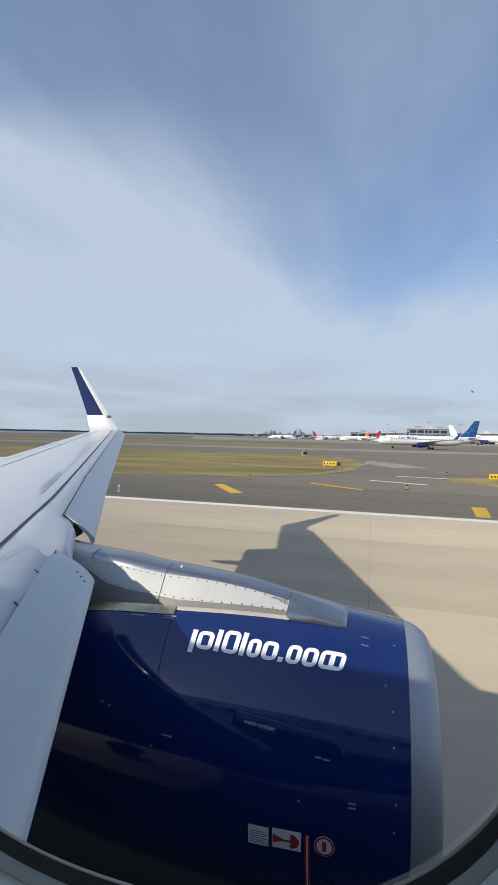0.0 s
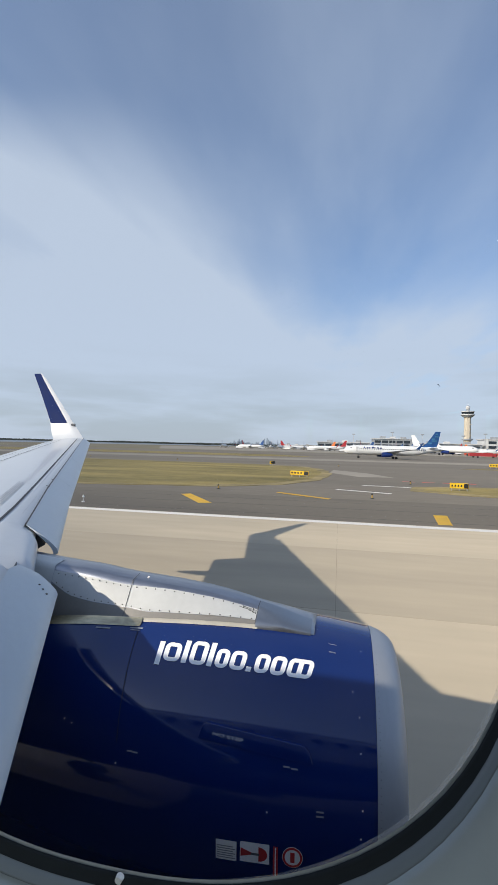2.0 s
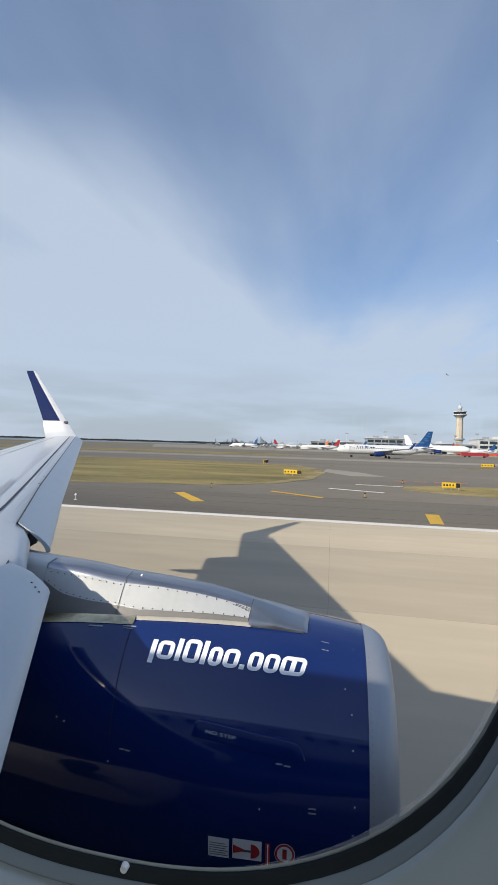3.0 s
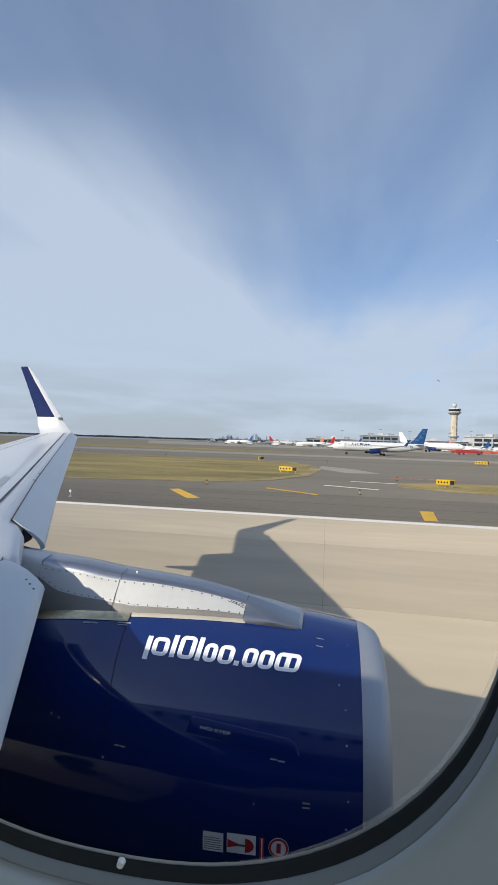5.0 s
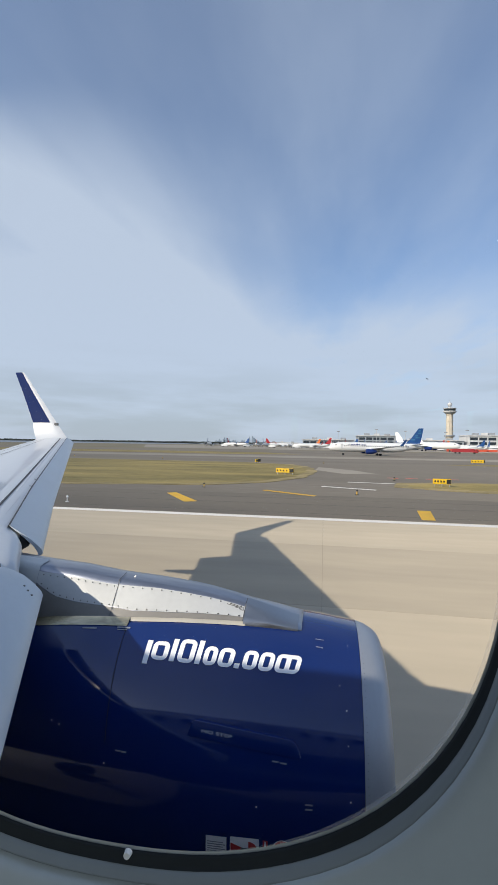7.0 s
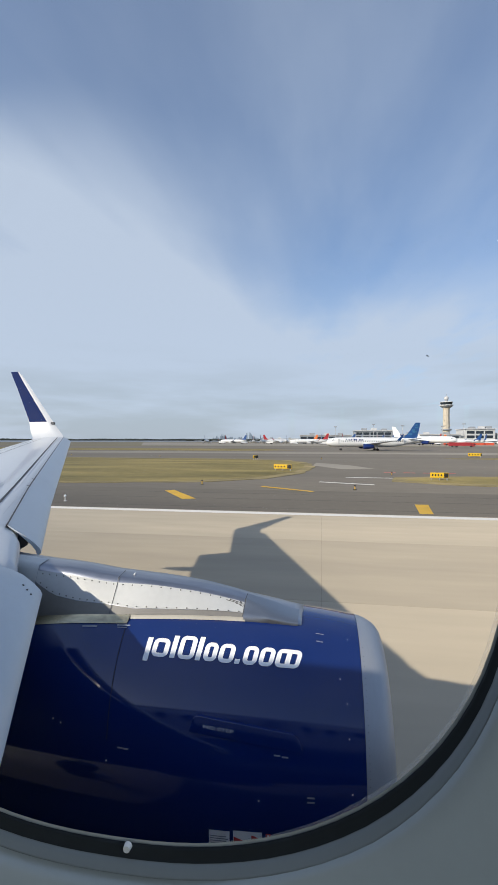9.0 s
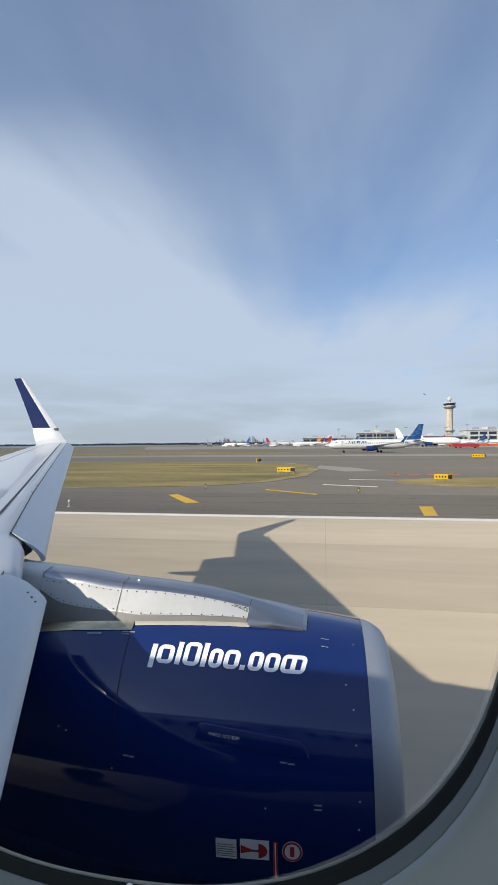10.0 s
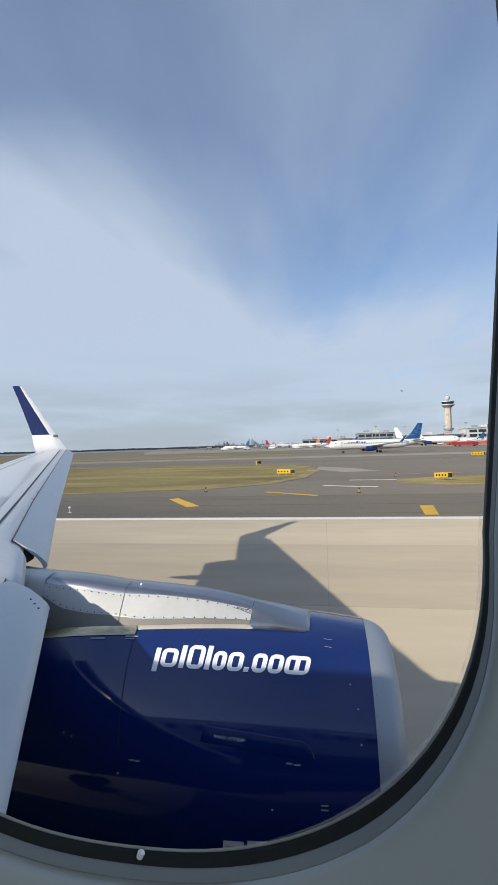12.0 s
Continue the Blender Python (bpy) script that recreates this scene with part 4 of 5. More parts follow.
    for flap, x0, x1, n in ((aft, -2.60, -1.89, 10), (fore, -1.80, -0.71, 12)):
        for k in range(n + 1):
            x = x0 + (x1 - x0) * k / n
            for v in (0.055, split(x) - 0.05):
                again("rivet", me, flap, Matrix.Translation(flank(x, v, 0.008)))
    part("panel_joint", loft([[ring(-1.858, 0.009)[i], ring(-1.852, 0.009)[i]] for i in range(0, 6)], closed=False), "gap", py)
    part("panel_joint", loft([[ring(-0.674, 0.009)[i], ring(-0.668, 0.009)[i]] for i in range(0, 6)], closed=False), "gap", py)
    # the rounded nose of the wing between the slats, blended back into its skin
    rings = []
    for i in range(25):
        u = i / 24
        y = 4.96 + 1.07 * u
        x, z = slat_le(y)
        e = min(1.0, math.sin(math.pi * u) / 0.62) ** 0.8 if 0 < u < 1 else 0.0
        skin = [Vector(wing_top(y, f, -0.006 + 0.026 * e * k)) for f, k in ((0.125, 0.0), (0.105, 0.25), (0.085, 0.55), (0.065, 0.85), (0.045, 1.0))]
        a = skin[-1]
        tip = Vector((wing_le(y)[0] * (1 - e) + (x - 0.235) * e, y, z + 0.10 + 0.01 * e))
        reach = (tip - a).length * 0.52
        c1, c2 = a + (a - skin[-2]).normalized() * reach, tip + Vector((0, 0, reach * 0.75))
        nose = [a * (1 - q) ** 3 + c1 * 3 * q * (1 - q) ** 2 + c2 * 3 * q * q * (1 - q) + tip * q ** 3 for q in [j / 10 for j in range(1, 11)]]
        rings.append([tuple(p) for p in skin + nose] + [(tip.x - 0.03, y, z + 0.01), (tip.x - 0.12, y, z - 0.05), (x - 1.2, y, z - 0.05)])
    fair = part("leading_edge_fairing", loft(rings), "wing", airliner, "light grey rounded leading edge over the pylon", smooth=True, sharp=60)
    line = [(5.09, 0.010), (5.065, 0.022), (5.04, 0.036), (4.98, 0.052), (4.90, 0.066), (4.78, 0.077), (4.65, 0.084), (4.40, 0.090)]
    part("panel_line", loft([[wing_top(y, f, 0.010), wing_top(y - 0.012, f + 0.003, 0.010)] for y, f in line], closed=False), "wing_mark", fair, "fine grey panel line", smooth=True)


pylon()


def landing_gear(x, y, top, wheel, wide, name="landing_gear"):
    bm = bmesh.new()
    rod(bm, (x, y, wheel), (x, y, top), 0.09, 0.11, 14)
    rod(bm, (x, y - wide, wheel), (x, y + wide, wheel), 0.06, seg=12)
    rod(bm, (x, y, wheel + 0.5), (x + 0.9, y, top), 0.05, seg=10)
    g = part(name, bm, "steel", airliner, "steel landing gear leg")
    for s in (-1, 1):
        rings = []
        for dy, r in ((-0.16, 0.55), (-0.17, 0.8), (-0.14, 0.95), (-0.06, 1), (0.06, 1), (0.14, 0.95), (0.17, 0.8), (0.16, 0.55)):
            rings.append([(x + wheel * r * math.cos(2 * math.pi * i / 28), y + s * wide + dy, wheel + wheel * r * math.sin(2 * math.pi * i / 28)) for i in range(28)])
        part("wheel", loft(rings), "tyre", g, "black tyre", smooth=True)


landing_gear(-6.6, 3.8, 2.6, 0.58, 0.46)
landing_gear(-6.6, -3.8, 2.6, 0.58, 0.46)
landing_gear(6.2, 0, 1.95, 0.38, 0.26)
# the belly fairing runs out smoothly fore and aft
rings = []
for x, low, half in ((-9.6, 2.10, 1.2), (-9.0, 1.88, 1.6), (-8.0, 1.79, 1.78), (-5.0, 1.78, 1.8), (-1.5, 1.78, 1.8), (0.4, 1.83, 1.74), (1.8, 1.92, 1.5), (2.9, 2.08, 1.0)):
    rings.append([(x, half * math.copysign(abs(math.cos(a)) ** 0.6, math.cos(a)), 2.75 + (2.75 - low) * (-abs(math.sin(a)) ** 0.6)) for a in [math.pi * (1 + i / 16) for i in range(17)]])
part("belly_fairing", loft(rings), "belly", airliner, "dark navy belly fairing", smooth=True)

# the far side's wing and engine, which the cowl mirrors and which shade the ground below
for ob, label in ((wing_ob, "light grey wing on the far side"), (cowl, "navy blue engine cowl on the far side")):
    again(ob.name.split(".")[0], ob.data, airliner, Matrix.Diagonal((1, -1, 1, 1)))["label"] = label
# the row of cabin windows along the fuselage
me = bpy.data.meshes.new("cabin_window")
bm = bmesh.new()
bm.faces.new([bm.verts.new((0.100 * abs(math.cos(a)) ** 0.7 * (1 if math.cos(a) > 0 else -1), 0, 0.145 * abs(math.sin(a)) ** 0.7 * (1 if math.sin(a) > 0 else -1))) for a in [2 * math.pi * i / 24 for i in range(24)]])
bmesh.ops.solidify(bm, geom=bm.faces[:], thickness=0.006)
bm.to_mesh(me)
bm.free()
me.materials.append(M["glass_dark"])
for k in list(range(-13, 0)) + list(range(1, 12)):
    z = 4.40
    again("cabin_window", me, airliner, Matrix.Translation((CX + (0.533 * k if abs(k) > 1 else 0.62 * k - 0.02), hull_y(z) + 0.004, z)) @ Matrix.Rotation(math.atan2(z - FZ, hull_y(z)), 4, "X"))


# ---------------- runway paving ----------------
runway = empty("runway", 0, 0, -0.05, "wide sunlit beige concrete runway with white edge line", "runway", kind="structure")


def lane(y0, y1, x0, x1, material):
    ob = part("paving_lane", boxes((x0, x1, y0, y1, -0.05, 0.0)), material, runway)
    ob.matrix_basis = Matrix.Translation((0, 0, 0.05))
    return ob


LANE = 7.6
for k in range(8):
    y1 = 29.4 - k * LANE
    y0 = y1 - LANE + 0.015
    # lanes beneath the airliner are blackened so that the cowl mirrors dark ground
    paving = "concrete_dimmed" if k > 2 else "concrete_worn" if k == 1 else "concrete"
    lane(y0, y1, -700, -76.003, paving)
    lane(y0, y1, 76.003, 700, paving)
    if k > 3:
        lane(y0, y1, -76, 76, paving)
    else:
        me = None
        for i in range(10):
            if me is None:
                bm = boxes((-7.597, 7.597, y0, y1, -0.05, 0.0))
                s = part("slab", bm, paving, runway)
                me = s.data
                s.matrix_basis = Matrix.Translation((-68.4, 0, 0.05))
            else:
                again("slab", me, runway, Matrix.Translation((-68.4 + 15.2 * i, 0, 0.05)))
edge = part("edge_line", boxes((-700, 700, 28.5, 29.22, 0.0, 0.006)), "line_white", runway, "white painted edge line")
edge.matrix_basis = Matrix.Translation((0, 0, 0.05))
tagged(part("joint_bed", boxes((-700, 700, -31.5, 29.4, -0.09, -0.02)), "asphalt", runway), "dark joint bed").matrix_basis = Matrix.Translation((0, 0, 0.05))


def painted(points, material="line_yellow", z=0.0, name="painted_mark", label="yellow painted taxiway mark"):
    return tagged(part(name, sheet(points, z, 0.006), material), label, "road marking", kind="structure")


painted([(-13.7, 39.7), (-13.0, 40.3), (-9.5, 34.9), (-10.4, 34.4)], z=-0.012)
painted([(-5.8, 44.4), (-5.6, 45.0), (-0.6, 41.4), (-0.8, 40.8)], z=-0.012)
painted([(-0.3, 50.1), (-0.1, 50.7), (5.3, 48.4), (5.1, 47.8)], "line_white", z=-0.012, label="pale painted taxiway mark")
painted([(2.8, 57.0), (3.0, 57.5), (8.4, 57.0), (8.2, 56.5)], "line_white", z=-0.03, label="pale painted taxiway mark")
painted([(6.4, 34.3), (7.3, 34.3), (6.7, 30.2), (5.9, 30.2)], z=-0.012)
painted([(-1, 92), (5, 84), (8.5, 74), (3, 73), (-1.5, 82)], "taxi_concrete", z=-0.035, label="pale dusty patch on the taxiway asphalt")
for k in range(4):
    painted([(8.6 + k * 2.6, 66.0), (8.6 + k * 2.6, 66.7), (10.2 + k * 2.6, 66.6), (10.2 + k * 2.6, 65.9)], "orange_red", z=-0.035, label="faded red painted taxiway mark")


# ---------------- parked airliners ----------------
def jet(length, tail, label, x=0, y=0, turn=0, stripe=None, sharklet="tail_blue", near=False):
    """A parked airliner, its nose along its own x; all parts are built round its middle on the ground."""
    k = length / 38.0
    th = empty("parked_airliner", label=label, category="aircraft", group="parked airliners")
    R, Z = 2.0 * k, 3.5 * k

    def hull(u):     # u runs from nose 0 to tail 1
        r = 1.0
        dz = 0.0
        if u < 0.13:
            r = math.sqrt(max(0.0, 1 - (1 - u / 0.13) ** 2)) * 0.98 + 0.02
            dz = -0.35 * (1 - u / 0.13) ** 2
        if u > 0.72:
            q = (u - 0.72) / 0.28
            r = 1 - 0.9 * q ** 1.5
            dz = 0.75 * q ** 1.4
        return r * R, Z + dz * k
    us = [0, 0.01, 0.03, 0.06, 0.1, 0.15, 0.3, 0.45, 0.6, 0.72, 0.8, 0.88, 0.95, 1.0]
    rings = []
    for u in us:
        r, z = hull(u)
        rings.append([(length * (0.5 - u), r * math.sin(2 * math.pi * i / 20), z + r * math.cos(2 * math.pi * i / 20)) for i in range(20)])
    fus = part("fuselage", loft(rings), "white", th, "white fuselage", smooth=True)
    for s in (-1, 1):
        ys = (1.2 * k, 5.8 * k, 17 * k)
        le, ch, zz, tk = (4.2 * k, 1.6 * k, -6.0 * k), (7.2 * k, 4.2 * k, 1.6 * k), (2.6 * k, 3.0 * k, 4.2 * k), (0.8 * k, 0.5 * k, 0.18 * k)
        rings = []
        for i in range(3):
            rings.append([(le[i], s * ys[i], zz[i]), (le[i] - ch[i] * 0.3, s * ys[i], zz[i] + tk[i] / 2), (le[i] - ch[i], s * ys[i], zz[i]), (le[i] - ch[i] * 0.35, s * ys[i], zz[i] - tk[i] / 2)])
        w = part("wing", loft(rings), "wing", th, "light grey wing")
        rings = [[(-6.2 * k, s * 17 * k, 4.2 * k), (-6.8 * k, s * (17 * k + 0.08), 4.2 * k), (-7.5 * k, s * 17 * k, 4.2 * k)], [(-8.2 * k, s * 17.6 * k, 6.6 * k), (-8.4 * k, s * (17.6 * k + 0.04), 6.6 * k), (-8.7 * k, s * 17.6 * k, 6.6 * k)]]
        part("winglet", loft(rings), sharklet, w, "coloured winglet")
        rings = []
        for a, r in ((4.6, 0.85), (4.5, 1.0), (3.6, 1.08), (2.2, 1.0), (0.6, 0.7), (0.2, 0.45)):
            rings.append([(a * k, s * 5.75 * k + r * k * math.sin(2 * math.pi * i / 14), 1.75 * k + r * k * math.cos(2 * math.pi * i / 14)) for i in range(14)])
        part("engine", loft(rings), "white" if stripe is None else "navy", th, "round engine under the wing", smooth=True)
        rings = [[(-14.2 * k, s * 0.6 * k, 4.6 * k), (-15.0 * k, s * 0.6 * k, 4.75 * k), (-17.6 * k, s * 0.6 * k, 4.6 * k), (-15.4 * k, s * 0.6 * k, 4.45 * k)], [(-17.6 * k, s * 6.2 * k, 5.2 * k), (-18 * k, s * 6.2 * k, 5.26 * k), (-19.0 * k, s * 6.2 * k, 5.2 * k), (-18 * k, s * 6.2 * k, 5.14 * k)]]
        part("tailplane", loft(rings), "wing", th, "light grey tailplane")
    rings = [[(-12.2 * k, 0, 5.2 * k), (-14.5 * k, 0.16 * k, 5.2 * k), (-18.2 * k, 0, 5.2 * k), (-14.5 * k, -0.16 * k, 5.2 * k)], [(-14.4 * k, 0, 7.0 * k), (-16 * k, 0.14 * k, 7.0 * k), (-18.7 * k, 0, 7.0 * k), (-16 * k, -0.14 * k, 7.0 * k)], [(-17.6 * k, 0, 11.6 * k), (-18.6 * k, 0.07 * k, 11.6 * k), (-19.6 * k, 0, 11.6 * k), (-18.6 * k, -0.07 * k, 11.6 * k)]]
    fin = part("tail_fin", loft(rings), tail, th, "coloured tail fin")
    if stripe:
        for s in (-1, 1):
            for z0, x0, x1 in ((6.6, -14.6, -16.2), (7.5, -16.4, -18.2), (8.3, -16.2, -17.4), (9.3, -17.4, -18.8), (10.3, -17.6, -18.4)):
                part("fin_block", boxes((x1 * k, x0 * k, s * 0.15 * k - 0.02, s * 0.15 * k + 0.02, z0 * k, (z0 + 0.55) * k)), stripe, fin, "lighter patterned block")
    for gx, gy in ((13.0, 0), (-1.6, 3.4), (-1.6, -3.4)):
        bm = bmesh.new()
        rod(bm, (gx * k, gy * k, 0.4 * k), (gx * k, gy * k, 2.6 * k), 0.14 * k, seg=8)
        g = part("gear_leg", bm, "steel", th)
        for s in (-1, 1):
            bm = bmesh.new()
            rod(bm, (gx * k, gy * k + s * 0.3 * k - 0.15 * k, 0.5 * k), (gx * k, gy * k + s * 0.3 * k + 0.15 * k, 0.5 * k), 0.5 * k, seg=14)
            part("wheel", bm, "tyre", g)
    bm = bmesh.new()
    for i in range(5):
        box(bm, 17.2 * k - i * 0.28 * k - 0.2 * k, 17.2 * k - i * 0.28 * k, -1.25 * k - 0.14 * i * k, 1.25 * k + 0.14 * i * k, 3.95 * k + 0.06 * i * k, 4.15 * k + 0.10 * i * k)
    part("cockpit_glass", bm, "glass_dark", th, "dark cockpit windows")
    if near:
        for s in (-1, 1):
            for i in range(36):
                xx = 12.5 - i * 0.74
                part("cabin_window", boxes((xx * k, (xx + 0.3) * k, s * 1.97 * k - 0.03, s * 1.97 * k + 0.03, 3.75 * k, 4.15 * k)), "glass_dark", fus)
            # the airline's name as plain bars
            for i, (w, h) in enumerate(((0.35, 1.2), (0.7, 0.8), (0.4, 1.0), (0.8, 1.2), (0.35, 1.2), (0.8, 0.8), (0.8, 0.8))):
                xx = 11.0 - i * 1.05
                part("name_bar", boxes(((xx - w) * k, xx * k, s * 1.86 * k - 0.03, s * 1.86 * k + 0.03, 4.2 * k, (4.2 + h * 0.55) * k)), "navy", fus, "navy name bar")
            for xx in (14.2, -11.6):
                part("cabin_door", boxes(((xx - 0.9) * k, xx * k, s * 1.93 * k - 0.05, s * 1.93 * k + 0.05, 2.9 * k, 4.8 * k)), "terminal_pale", fus, "outlined cabin door")
    th.matrix_basis = pose(x, y, -0.03, 0, 0, turn)
    return th


jet(40, "tail_blue", "white airliner with blue patterned tail taxiing on grey asphalt", 22, 205, 184, stripe="tail_pale", near=True)
jet(57, "white", "large white airliner with navy engines parked on the apron", 92, 430, -28, stripe="white", sharklet="navy")
plain = jet(38, "tail_blue", "white airliner with blue tail parked at the terminal", 45, 562, 96)
red = jet(40, "tail_red", "white airliner with red tail parked at the terminal", 93, 558, 120, sharklet="tail_red")
orange = jet(37, "tail_orange", "white airliner with orange tail parked at the terminal", 157, 540, -20, sharklet="tail_orange")
for ob, spots in ((plain, ((-3, 576, 100), (20, 540, 172), (182, 562, 95), (241, 555, 70), (60, 500, 188), (210, 520, 185), (150, 515, 178), (-45, 585, 95), (108, 570, 92), (-78, 600, 88), (-120, 610, 170), (-166, 640, 96))), (red, ((69, 566, 78), (130, 562, 105), (205, 558, 160), (30, 570, 75), (118, 505, 5), (-12, 520, 186), (232, 535, 10), (-62, 640, 12), (-140, 690, 75))), (orange, ((-22, 560, 160), (84, 520, 170), (-98, 650, 100)))):
    for x, y, turn in spots:
        copy_thing(ob, pose(x, y, -0.03, 0, 0, turn))


# ---------------- terminals and tower ----------------
def terminal(x0, x1, y0, y1, h, label, floors=2, pale=False):
    th = empty("terminal_building", (x0 + x1) / 2, y0, 0, label, "building", "terminal buildings")
    inv = Matrix.Translation((-(x0 + x1) / 2, -y0, 0))

    def add(name, bm, material, text=""):
        ob = part(name, bm, material, th, text)
        ob.matrix_basis = inv
        return ob
    add("wall", boxes((x0, x1, y0, y1, -0.1, h)), "terminal_pale" if pale else "terminal", "grey clad walls")
    add("roof", boxes((x0 - 1.5, x1 + 1.5, y0 - 1.5, y1 + 1.5, h, h + 0.9)), "terminal_pale", "flat pale roof edge")
    n = max(3, int((x1 - x0) / 9))
    for f in range(floors):
        z = 1.5 + f * (h - 1.5) / floors
        for i in range(n):
            a = x0 + 1 + (x1 - x0 - 2) * i / n
            b = a + (x1 - x0 - 2) / n * 0.84
            w = add("window", boxes((a, b, y0 - 0.3, y0 - 0.05, z, z + (h - 1.5) / floors * 0.62)), "glass_dark")
    rnd = random.Random(int(x0))
    for i in range(3):
        a = x0 + (x1 - x0) * (0.15 + 0.28 * i + 0.06 * rnd.random())
        add("roof_unit", boxes((a, a + 7, y0 + 4, y0 + 10, h + 0.9, h + 3.2 + rnd.random()), bevel=0.2), "terminal_pale" if i % 2 else "terminal", "plant box on the roof")


terminal(-29, 40, 620, 660, 11, "low grey terminal with a row of dark windows")
terminal(45, 93, 616, 660, 17, "tall grey glazed terminal hall", 3)
terminal(99, 179, 621, 660, 12, "long grey terminal pier with dark windows")
terminal(184, 219, 617, 660, 19, "pale terminal block with large windows", 3, True)
terminal(223, 340, 621, 660, 13, "long pale terminal with dark glazing", 2, True)
terminal(-150, -60, 1150, 1180, 8, "low far airport building", 1, True)


def boarding_bridge(x, y, turn):
    th = empty("boarding_bridge", label="white boarding bridge on wheeled legs beside a terminal", category="boarding bridge", group="boarding bridges")
    part("tunnel", boxes((-1.6, 1.6, -26, 0, 4.0, 7.0), bevel=0.15), "white", th, "white tunnel")
    part("cab", boxes((-2.3, 2.3, -30, -26, 3.7, 7.3), bevel=0.3), "terminal_pale", th, "pale cab")
    for z in (-8, -22):
        bm = boxes((-2.2, -1.7, z - 0.3, z + 0.3, 0, 4.2), (1.7, 2.2, z - 0.3, z + 0.3, 0, 4.2), (-2.2, 2.2, z - 0.3, z + 0.3, 0.4, 1.0))
        part("leg_portal", bm, "steel", th)
    bm = bmesh.new()
    rod(bm, (0, 2, 0), (0, 2, 7.6), 2.6, seg=16)
    part("rotunda", bm, "terminal_pale", th, "round rotunda")
    th.matrix_basis = pose(x, y, 0, 0, 0, turn)
    return th


first = boarding_bridge(11, 614, 12)
for x, turn in ((33, -14), (58, 16), (82, -10), (110, 10), (139, -16), (169, 12), (194, -10), (232, 14)):
    copy_thing(first, pose(x, 611, 0, 0, 0, turn))


def control_tower(x, y):
    th = empty("control_tower", x, y, 0, "tall beige concrete airport control tower with glass cab", "control tower")
    rings = []
    for z, r in ((0, 7.5), (20, 7.0), (70, 6.6), (74, 7.5)):
        rings.append([(r * math.cos(2 * math.pi * i / 8 + 0.39), r * math.sin(2 * math.pi * i / 8 + 0.39), z) for i in range(8)])
    shaft = part("shaft", loft(rings), "tower", th, "beige tapered shaft")
    for i in range(5):
        part("slot", boxes((-6.9, 6.9, -6.6, -6.2, 14 + i * 11, 15.0 + i * 11)), "tower", shaft)
    bm = bmesh.new()
    rod(bm, (0, 0, 26), (0, 0, 29), 10.5, seg=24)
    part("collar", bm, "terminal", th, "grey collar deck")
    for z0, z1, ra, rb, m, nm in ((74, 78, 9, 13, "terminal", "cab_base"), (78, 80, 13.5, 13.5, "terminal_pale", "gallery"), (80, 85, 11.0, 12.4, "glass_dark", "cab_glass"), (85, 86.5, 13.2, 12.6, "terminal_pale", "cab_roof"), (86.5, 92, 3.2, 3.2, "terminal", "mast_house")):
        bm = bmesh.new()
        rod(bm, (0, 0, z0), (0, 0, z1), ra, rb, 24)
        part(nm, bm, m, th)
    bm = bmesh.new()
    bmesh.ops.create_icosphere(bm, subdivisions=3, radius=4.6, matrix=Matrix.Translation((0, 0, 94)))
    part("radar_dome", bm, "terminal_pale", th, "pale round radar dome", smooth=True)
    bm = bmesh.new()
    rod(bm, (0, 0, 98), (0, 0, 105), 0.5, 0.2, 8)
    part("antenna", bm, "steel", th)


control_tower(262, 1010)


# ---------------- signs, lamps, vehicles ----------------
def sign(x, y, w, h, label, turn=0, black=0.25):
    th = empty("taxiway_sign", label=label, category="sign", group="taxiway signs")
    part("board", boxes((-w / 2, w / 2, -0.12, 0.12, 0.25, 0.25 + h), bevel=0.04), "sign_yellow", th, "yellow board")
    part("black_field", boxes((w / 2 - w * black, w / 2 - 0.05, -0.135, -0.115, 0.3, 0.2 + h)), "sign_black", th, "black field")
    n = 4
    for i in range(n):
        a = -w / 2 + 0.15 + i * (w * (1 - black) - 0.2) / n
        part("writing_bar", boxes((a, a + 0.16 * w / n * 2, -0.132, -0.117, 0.25 + h * 0.33, 0.25 + h * 0.70)), "sign_black", th)
    for s in (-1, 0, 1):
        part("leg", boxes((s * w * 0.42 - 0.04, s * w * 0.42 + 0.04, -0.05, 0.05, -0.06, 0.27)), "steel", th)
    th.matrix_basis = pose(x, y, 0.02, 0, 0, turn)
    return th


sign(-5.6, 67.5, 2.7, 0.62, "yellow and black taxiway sign standing in dry grass", -8)
sign(13, 54.5, 1.9, 0.58, "yellow taxiway sign on a grass strip", -4)
sign(40, 128, 3.4, 0.8, "wide yellow taxiway sign in front of the apron", 0, 0.1)
sign(-15, 104, 2.2, 0.7, "dark-backed taxiway sign at the far grass edge", 70, 0.6)


def edge_light(x, y, label="small dark taxiway lamp on a short stalk"):
    th = empty("taxiway_lamp", label=label, category="lamp", group="taxiway lamps")
    bm = bmesh.new()
    rod(bm, (0, 0, 0), (0, 0, 0.30), 0.05, 0.04, 8)
    part("stalk", bm, "line_yellow", th)
    bm = bmesh.new()
    rod(bm, (0, 0, 0.30), (0, 0, 0.42), 0.10, 0.07, 10)
    rod(bm, (0, 0, -0.02), (0, 0, 0.03), 0.18, 0.18, 12)
    part("lamp_head", bm, "sign_black", th)
    th.matrix_basis = pose(x, y, -0.02)
    return th


lamp0 = edge_light(-34, 43.5)
for x, y in ((-64, 43.5), (-12, 46), (3, 43.4), (25, 43.6), (9, 62), (-74, 126), (-44, 120), (36, 64), (0, 110)):
    copy_thing(lamp0, pose(x, y, -0.03))


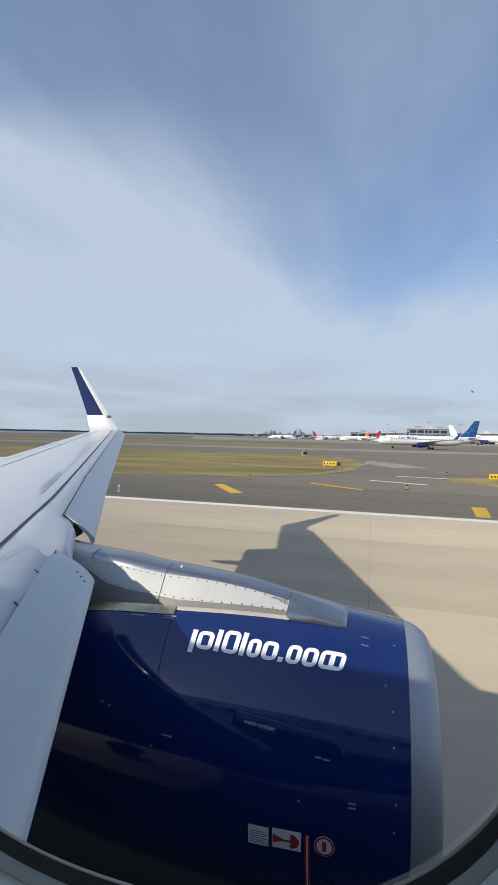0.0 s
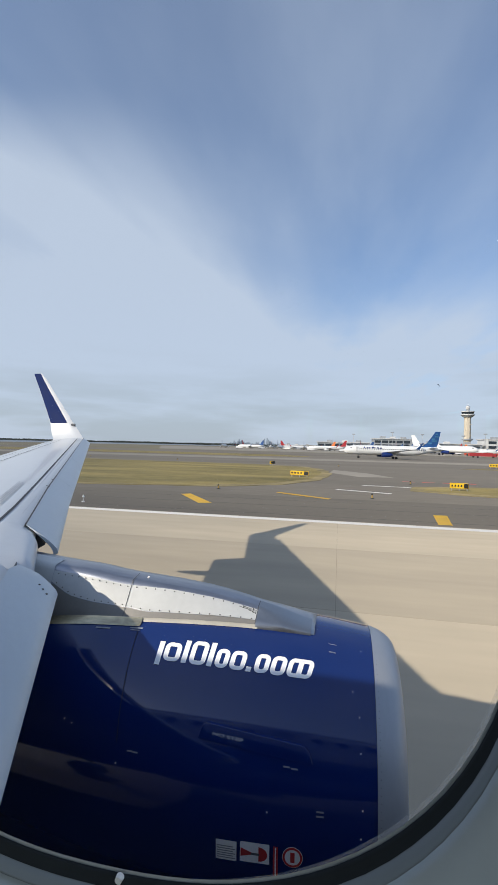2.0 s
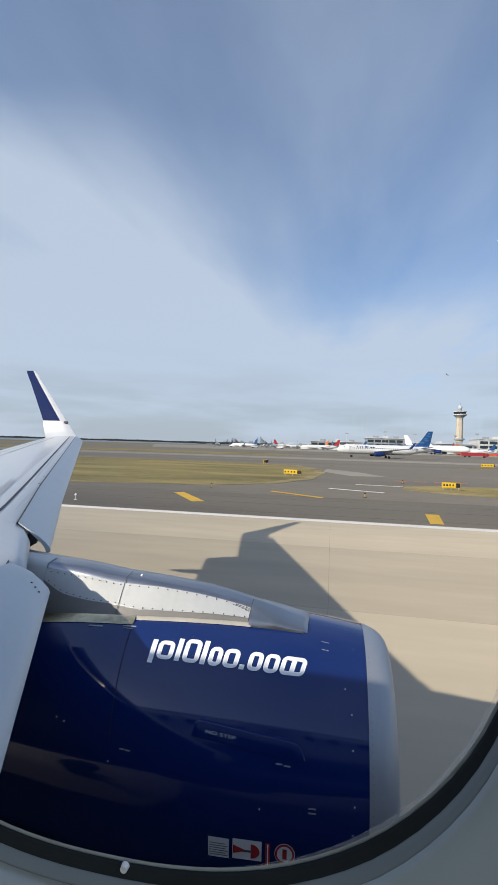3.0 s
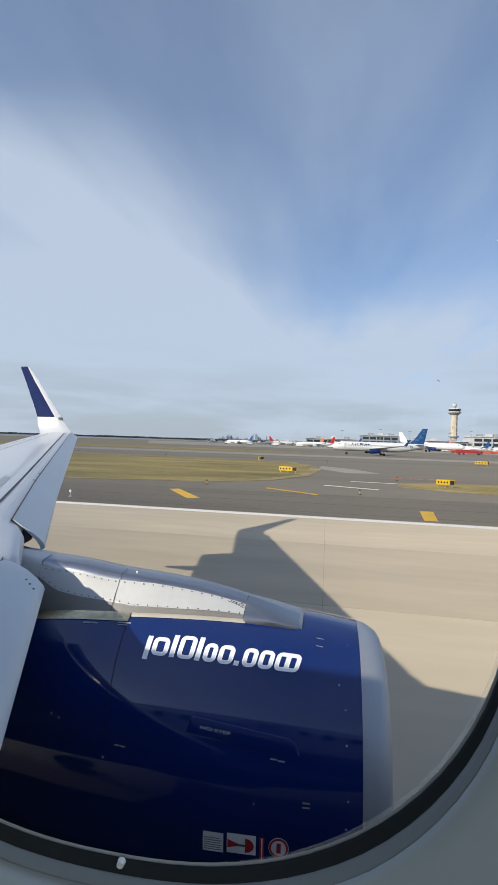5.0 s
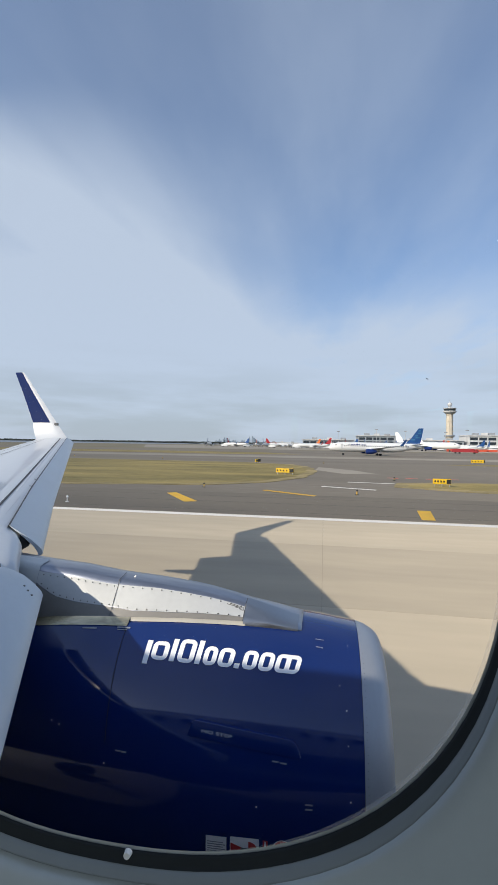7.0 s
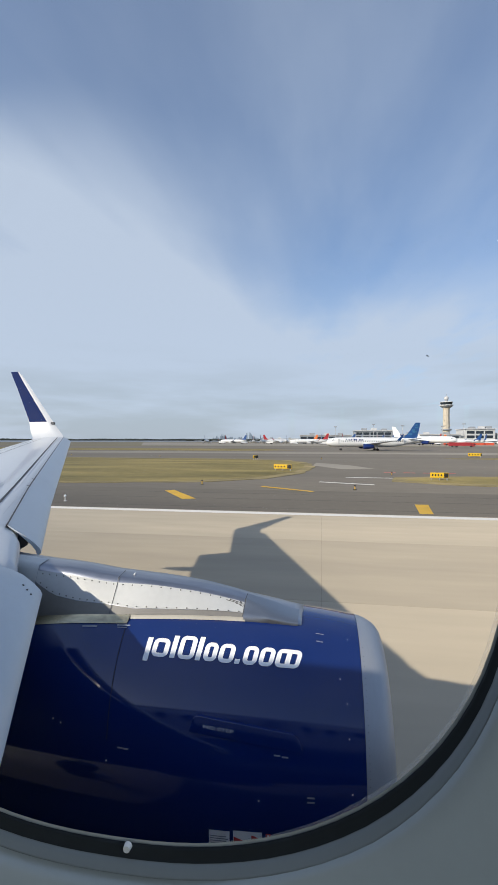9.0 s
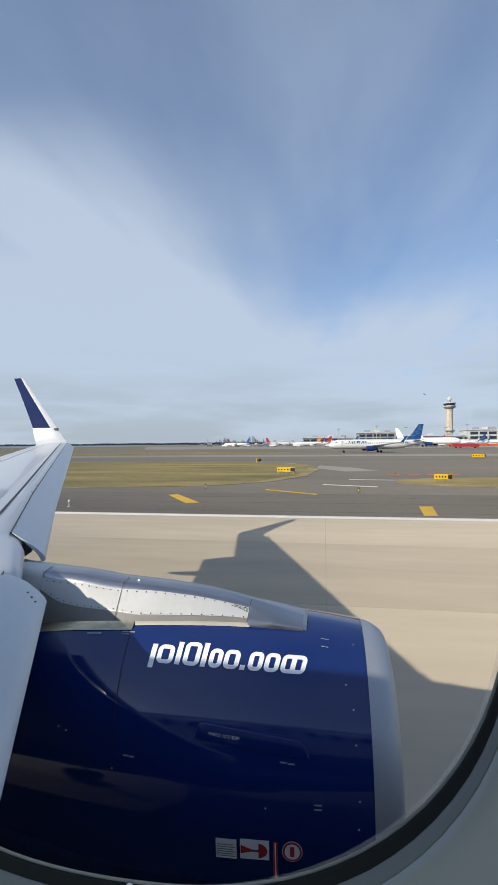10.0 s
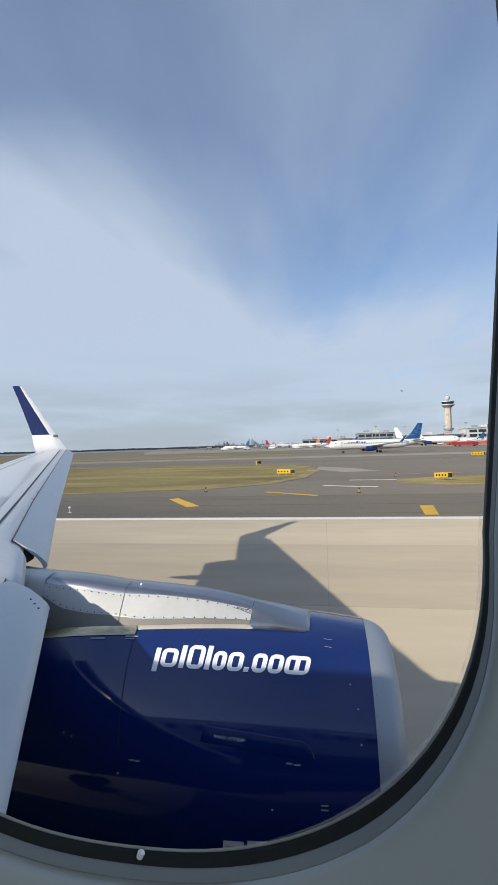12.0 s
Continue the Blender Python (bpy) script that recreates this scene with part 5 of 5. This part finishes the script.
def edge_lamp(x, y):
    th = empty("runway_lamp", label="white runway edge lamp on a thin stalk beside the runway", category="lamp", group="runway lamps")
    bm = bmesh.new()
    rod(bm, (0, 0, -0.01), (0, 0, 0.03), 0.14, 0.12, 12)
    rod(bm, (0, 0, 0.03), (0, 0, 0.34), 0.035, 0.03, 8)
    part("stalk", bm, "terminal_pale", th)
    bm = bmesh.new()
    rod(bm, (0, 0, 0.34), (0, 0, 0.40), 0.085, 0.09, 12)
    rod(bm, (0, 0, 0.40), (0, 0, 0.50), 0.075, 0.03, 12)
    part("lamp_head", bm, "decal_white", th)
    th.matrix_basis = pose(x, y, -0.02)
    return th


lamp1 = edge_lamp(-18.5, 31.9)
for x in (-78.5, 41.5, 101.5):
    copy_thing(lamp1, pose(x, 31.9, -0.02))


def truck(x, y, length, material, label, turn=0, tall=2.9):
    th = empty("truck", label=label, category="truck", group="apron vehicles")
    part("body", boxes((-length / 2, length / 2 - 2.4, -1.25, 1.25, 0.9, tall), bevel=0.08), material, th)
    part("cab", boxes((length / 2 - 2.3, length / 2, -1.2, 1.2, 0.6, tall * 0.82), bevel=0.25), material, th)
    part("windscreen", boxes((length / 2 - 0.9, length / 2 + 0.02, -1.22, 1.22, tall * 0.5, tall * 0.72)), "glass_dark", th)
    for wx in (-length * 0.36, -length * 0.2, length * 0.36):
        for s in (-1, 1):
            bm = bmesh.new()
            rod(bm, (wx, s * 0.85, 0.5), (wx, s * 1.2, 0.5), 0.5, seg=14)
            part("wheel", bm, "tyre", th)
    th.matrix_basis = pose(x, y, 0 if y > 330 else -0.05, 0, 0, turn)
    return th


truck(92, 318, 16, "truck_red", "long dark red fire truck on the apron", -6, 3.2)
white_truck = truck(15, 452, 9, "white", "white apron service truck near the terminals")
for x, y, turn in ((51, 467, 20), (113, 474, 170), (133, 467, 5), (164, 478, 0), (4, 482, 180), (77, 503, 40), (30, 470, 0), (146, 500, 90), (190, 480, 10), (-30, 500, 5), (-62, 540, 170), (-96, 560, 20), (-128, 575, 0)):
    copy_thing(white_truck, pose(x, y, 0, 0, 0, turn))
for i in range(5):
    b = part("construction_barrier", boxes((-4.2, 4.2, -0.3, 0.3, 0, 2.2), (-4.3, -4.0, -0.6, 0.6, 0, 2.4), (4.0, 4.3, -0.6, 0.6, 0, 2.4), bevel=0.05), "orange_red")
    tagged(b, "red-orange construction barrier panel on the apron", "barrier", "construction barriers")
    b.matrix_basis = pose(116 + i * 9.2, 440 + i * 1.5, -0.02, 0, 0, -4)


def light_mast(x, y, h):
    th = empty("light_mast", x, y, 0, "tall thin floodlight mast above the terminals", "lamp post", "floodlight masts")
    bm = bmesh.new()
    rod(bm, (0, 0, 0), (0, 0, h), 0.35, 0.2, 8)
    part("pole", bm, "steel", th)
    part("lamp_rack", boxes((-2, 2, -0.6, 0.6, h - 0.6, h + 0.6), bevel=0.1), "terminal", th)


for x, h in ((18, 22), (66, 25), (102, 23), (150, 22), (175, 25), (241, 22)):
    light_mast(x, 596, h)


# ---------------- distance ----------------
def tower_block(x, y, w, h, top):
    """A far city building: shaft, set-back and, for some, a spire."""
    th = empty("city_tower", x, y, 0, "hazy blue-grey city tower on the horizon", "building", "city skyline")
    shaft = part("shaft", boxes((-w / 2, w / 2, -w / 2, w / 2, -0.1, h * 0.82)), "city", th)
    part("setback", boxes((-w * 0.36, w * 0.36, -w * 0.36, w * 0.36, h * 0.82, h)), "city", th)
    if top:
        bm = bmesh.new()
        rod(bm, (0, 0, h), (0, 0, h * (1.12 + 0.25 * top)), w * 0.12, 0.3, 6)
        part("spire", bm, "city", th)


rnd = random.Random(11)
for i in range(46):
    u = i / 45
    x = -1010 + 470 * u + rnd.uniform(-6, 6)
    peak = math.exp(-((u - 0.72) / 0.07) ** 2) * 48 + math.exp(-((u - 0.2) / 0.13) ** 2) * 26
    h = 16 + rnd.random() * 20 + peak * rnd.uniform(0.5, 1.0)
    tower_block(x, 4150 + rnd.uniform(-60, 60), rnd.uniform(7, 15), h, 1 if i in (32, 10) else 0)
for i in range(14):
    tower_block(330 + i * 17 + rnd.uniform(-6, 6), 4200, rnd.uniform(9, 18), 20 + rnd.random() * 22, 0)


def tree_line(x0, x1, y, low, high, seed, label):
    """A far wood: thousands of small leafy clumps in a ragged belt."""
    rnd = random.Random(seed)
    vs, fs = [], []
    n = int((x1 - x0) / 3.5)
    for i in range(n):
        cx = x0 + (x1 - x0) * i / n + rnd.uniform(-6, 6)
        top = low + (high - low) * (0.5 + 0.5 * noise.noise((cx * 0.004, seed, 0))) * rnd.uniform(0.75, 1.1)
        for j in range(3):
            w, z0 = rnd.uniform(5, 11), top * j / 3
            z1 = top * (j + 1.25) / 3 * rnd.uniform(0.85, 1.1)
            dx, dy = rnd.uniform(-5, 5), rnd.uniform(-14, 14)
            k = len(vs)
            for a in range(5):
                an = a * 1.2566 + rnd.random() * 0.7
                vs.append((cx + dx + w * math.cos(an), y + dy + w * math.sin(an), z0 - 0.1))
            for a in range(5):
                an = a * 1.2566 + rnd.random() * 0.7
                vs.append((cx + dx + w * 0.55 * math.cos(an), y + dy + w * 0.55 * math.sin(an), z1))
            for a in range(5):
                b = (a + 1) % 5
                fs.append((k + a, k + b, k + 5 + b, k + 5 + a))
            fs.append(tuple(k + 5 + a for a in range(5)))
    me = bpy.data.meshes.new("far_woods")
    me.from_pydata(vs, [], fs)
    me.materials.append(M["wood"])
    tagged(new("far_woods", me), label, "trees", kind="stuff")


tree_line(-4300, -150, 3700, 9, 19, 2, "dark belt of far trees along the shore")
tree_line(-700, 900, 2300, 7, 12, 4, "dark belt of far trees behind the airfield")
tree_line(250, 1900, 1500, 8, 15, 6, "dark belt of trees behind the terminals")
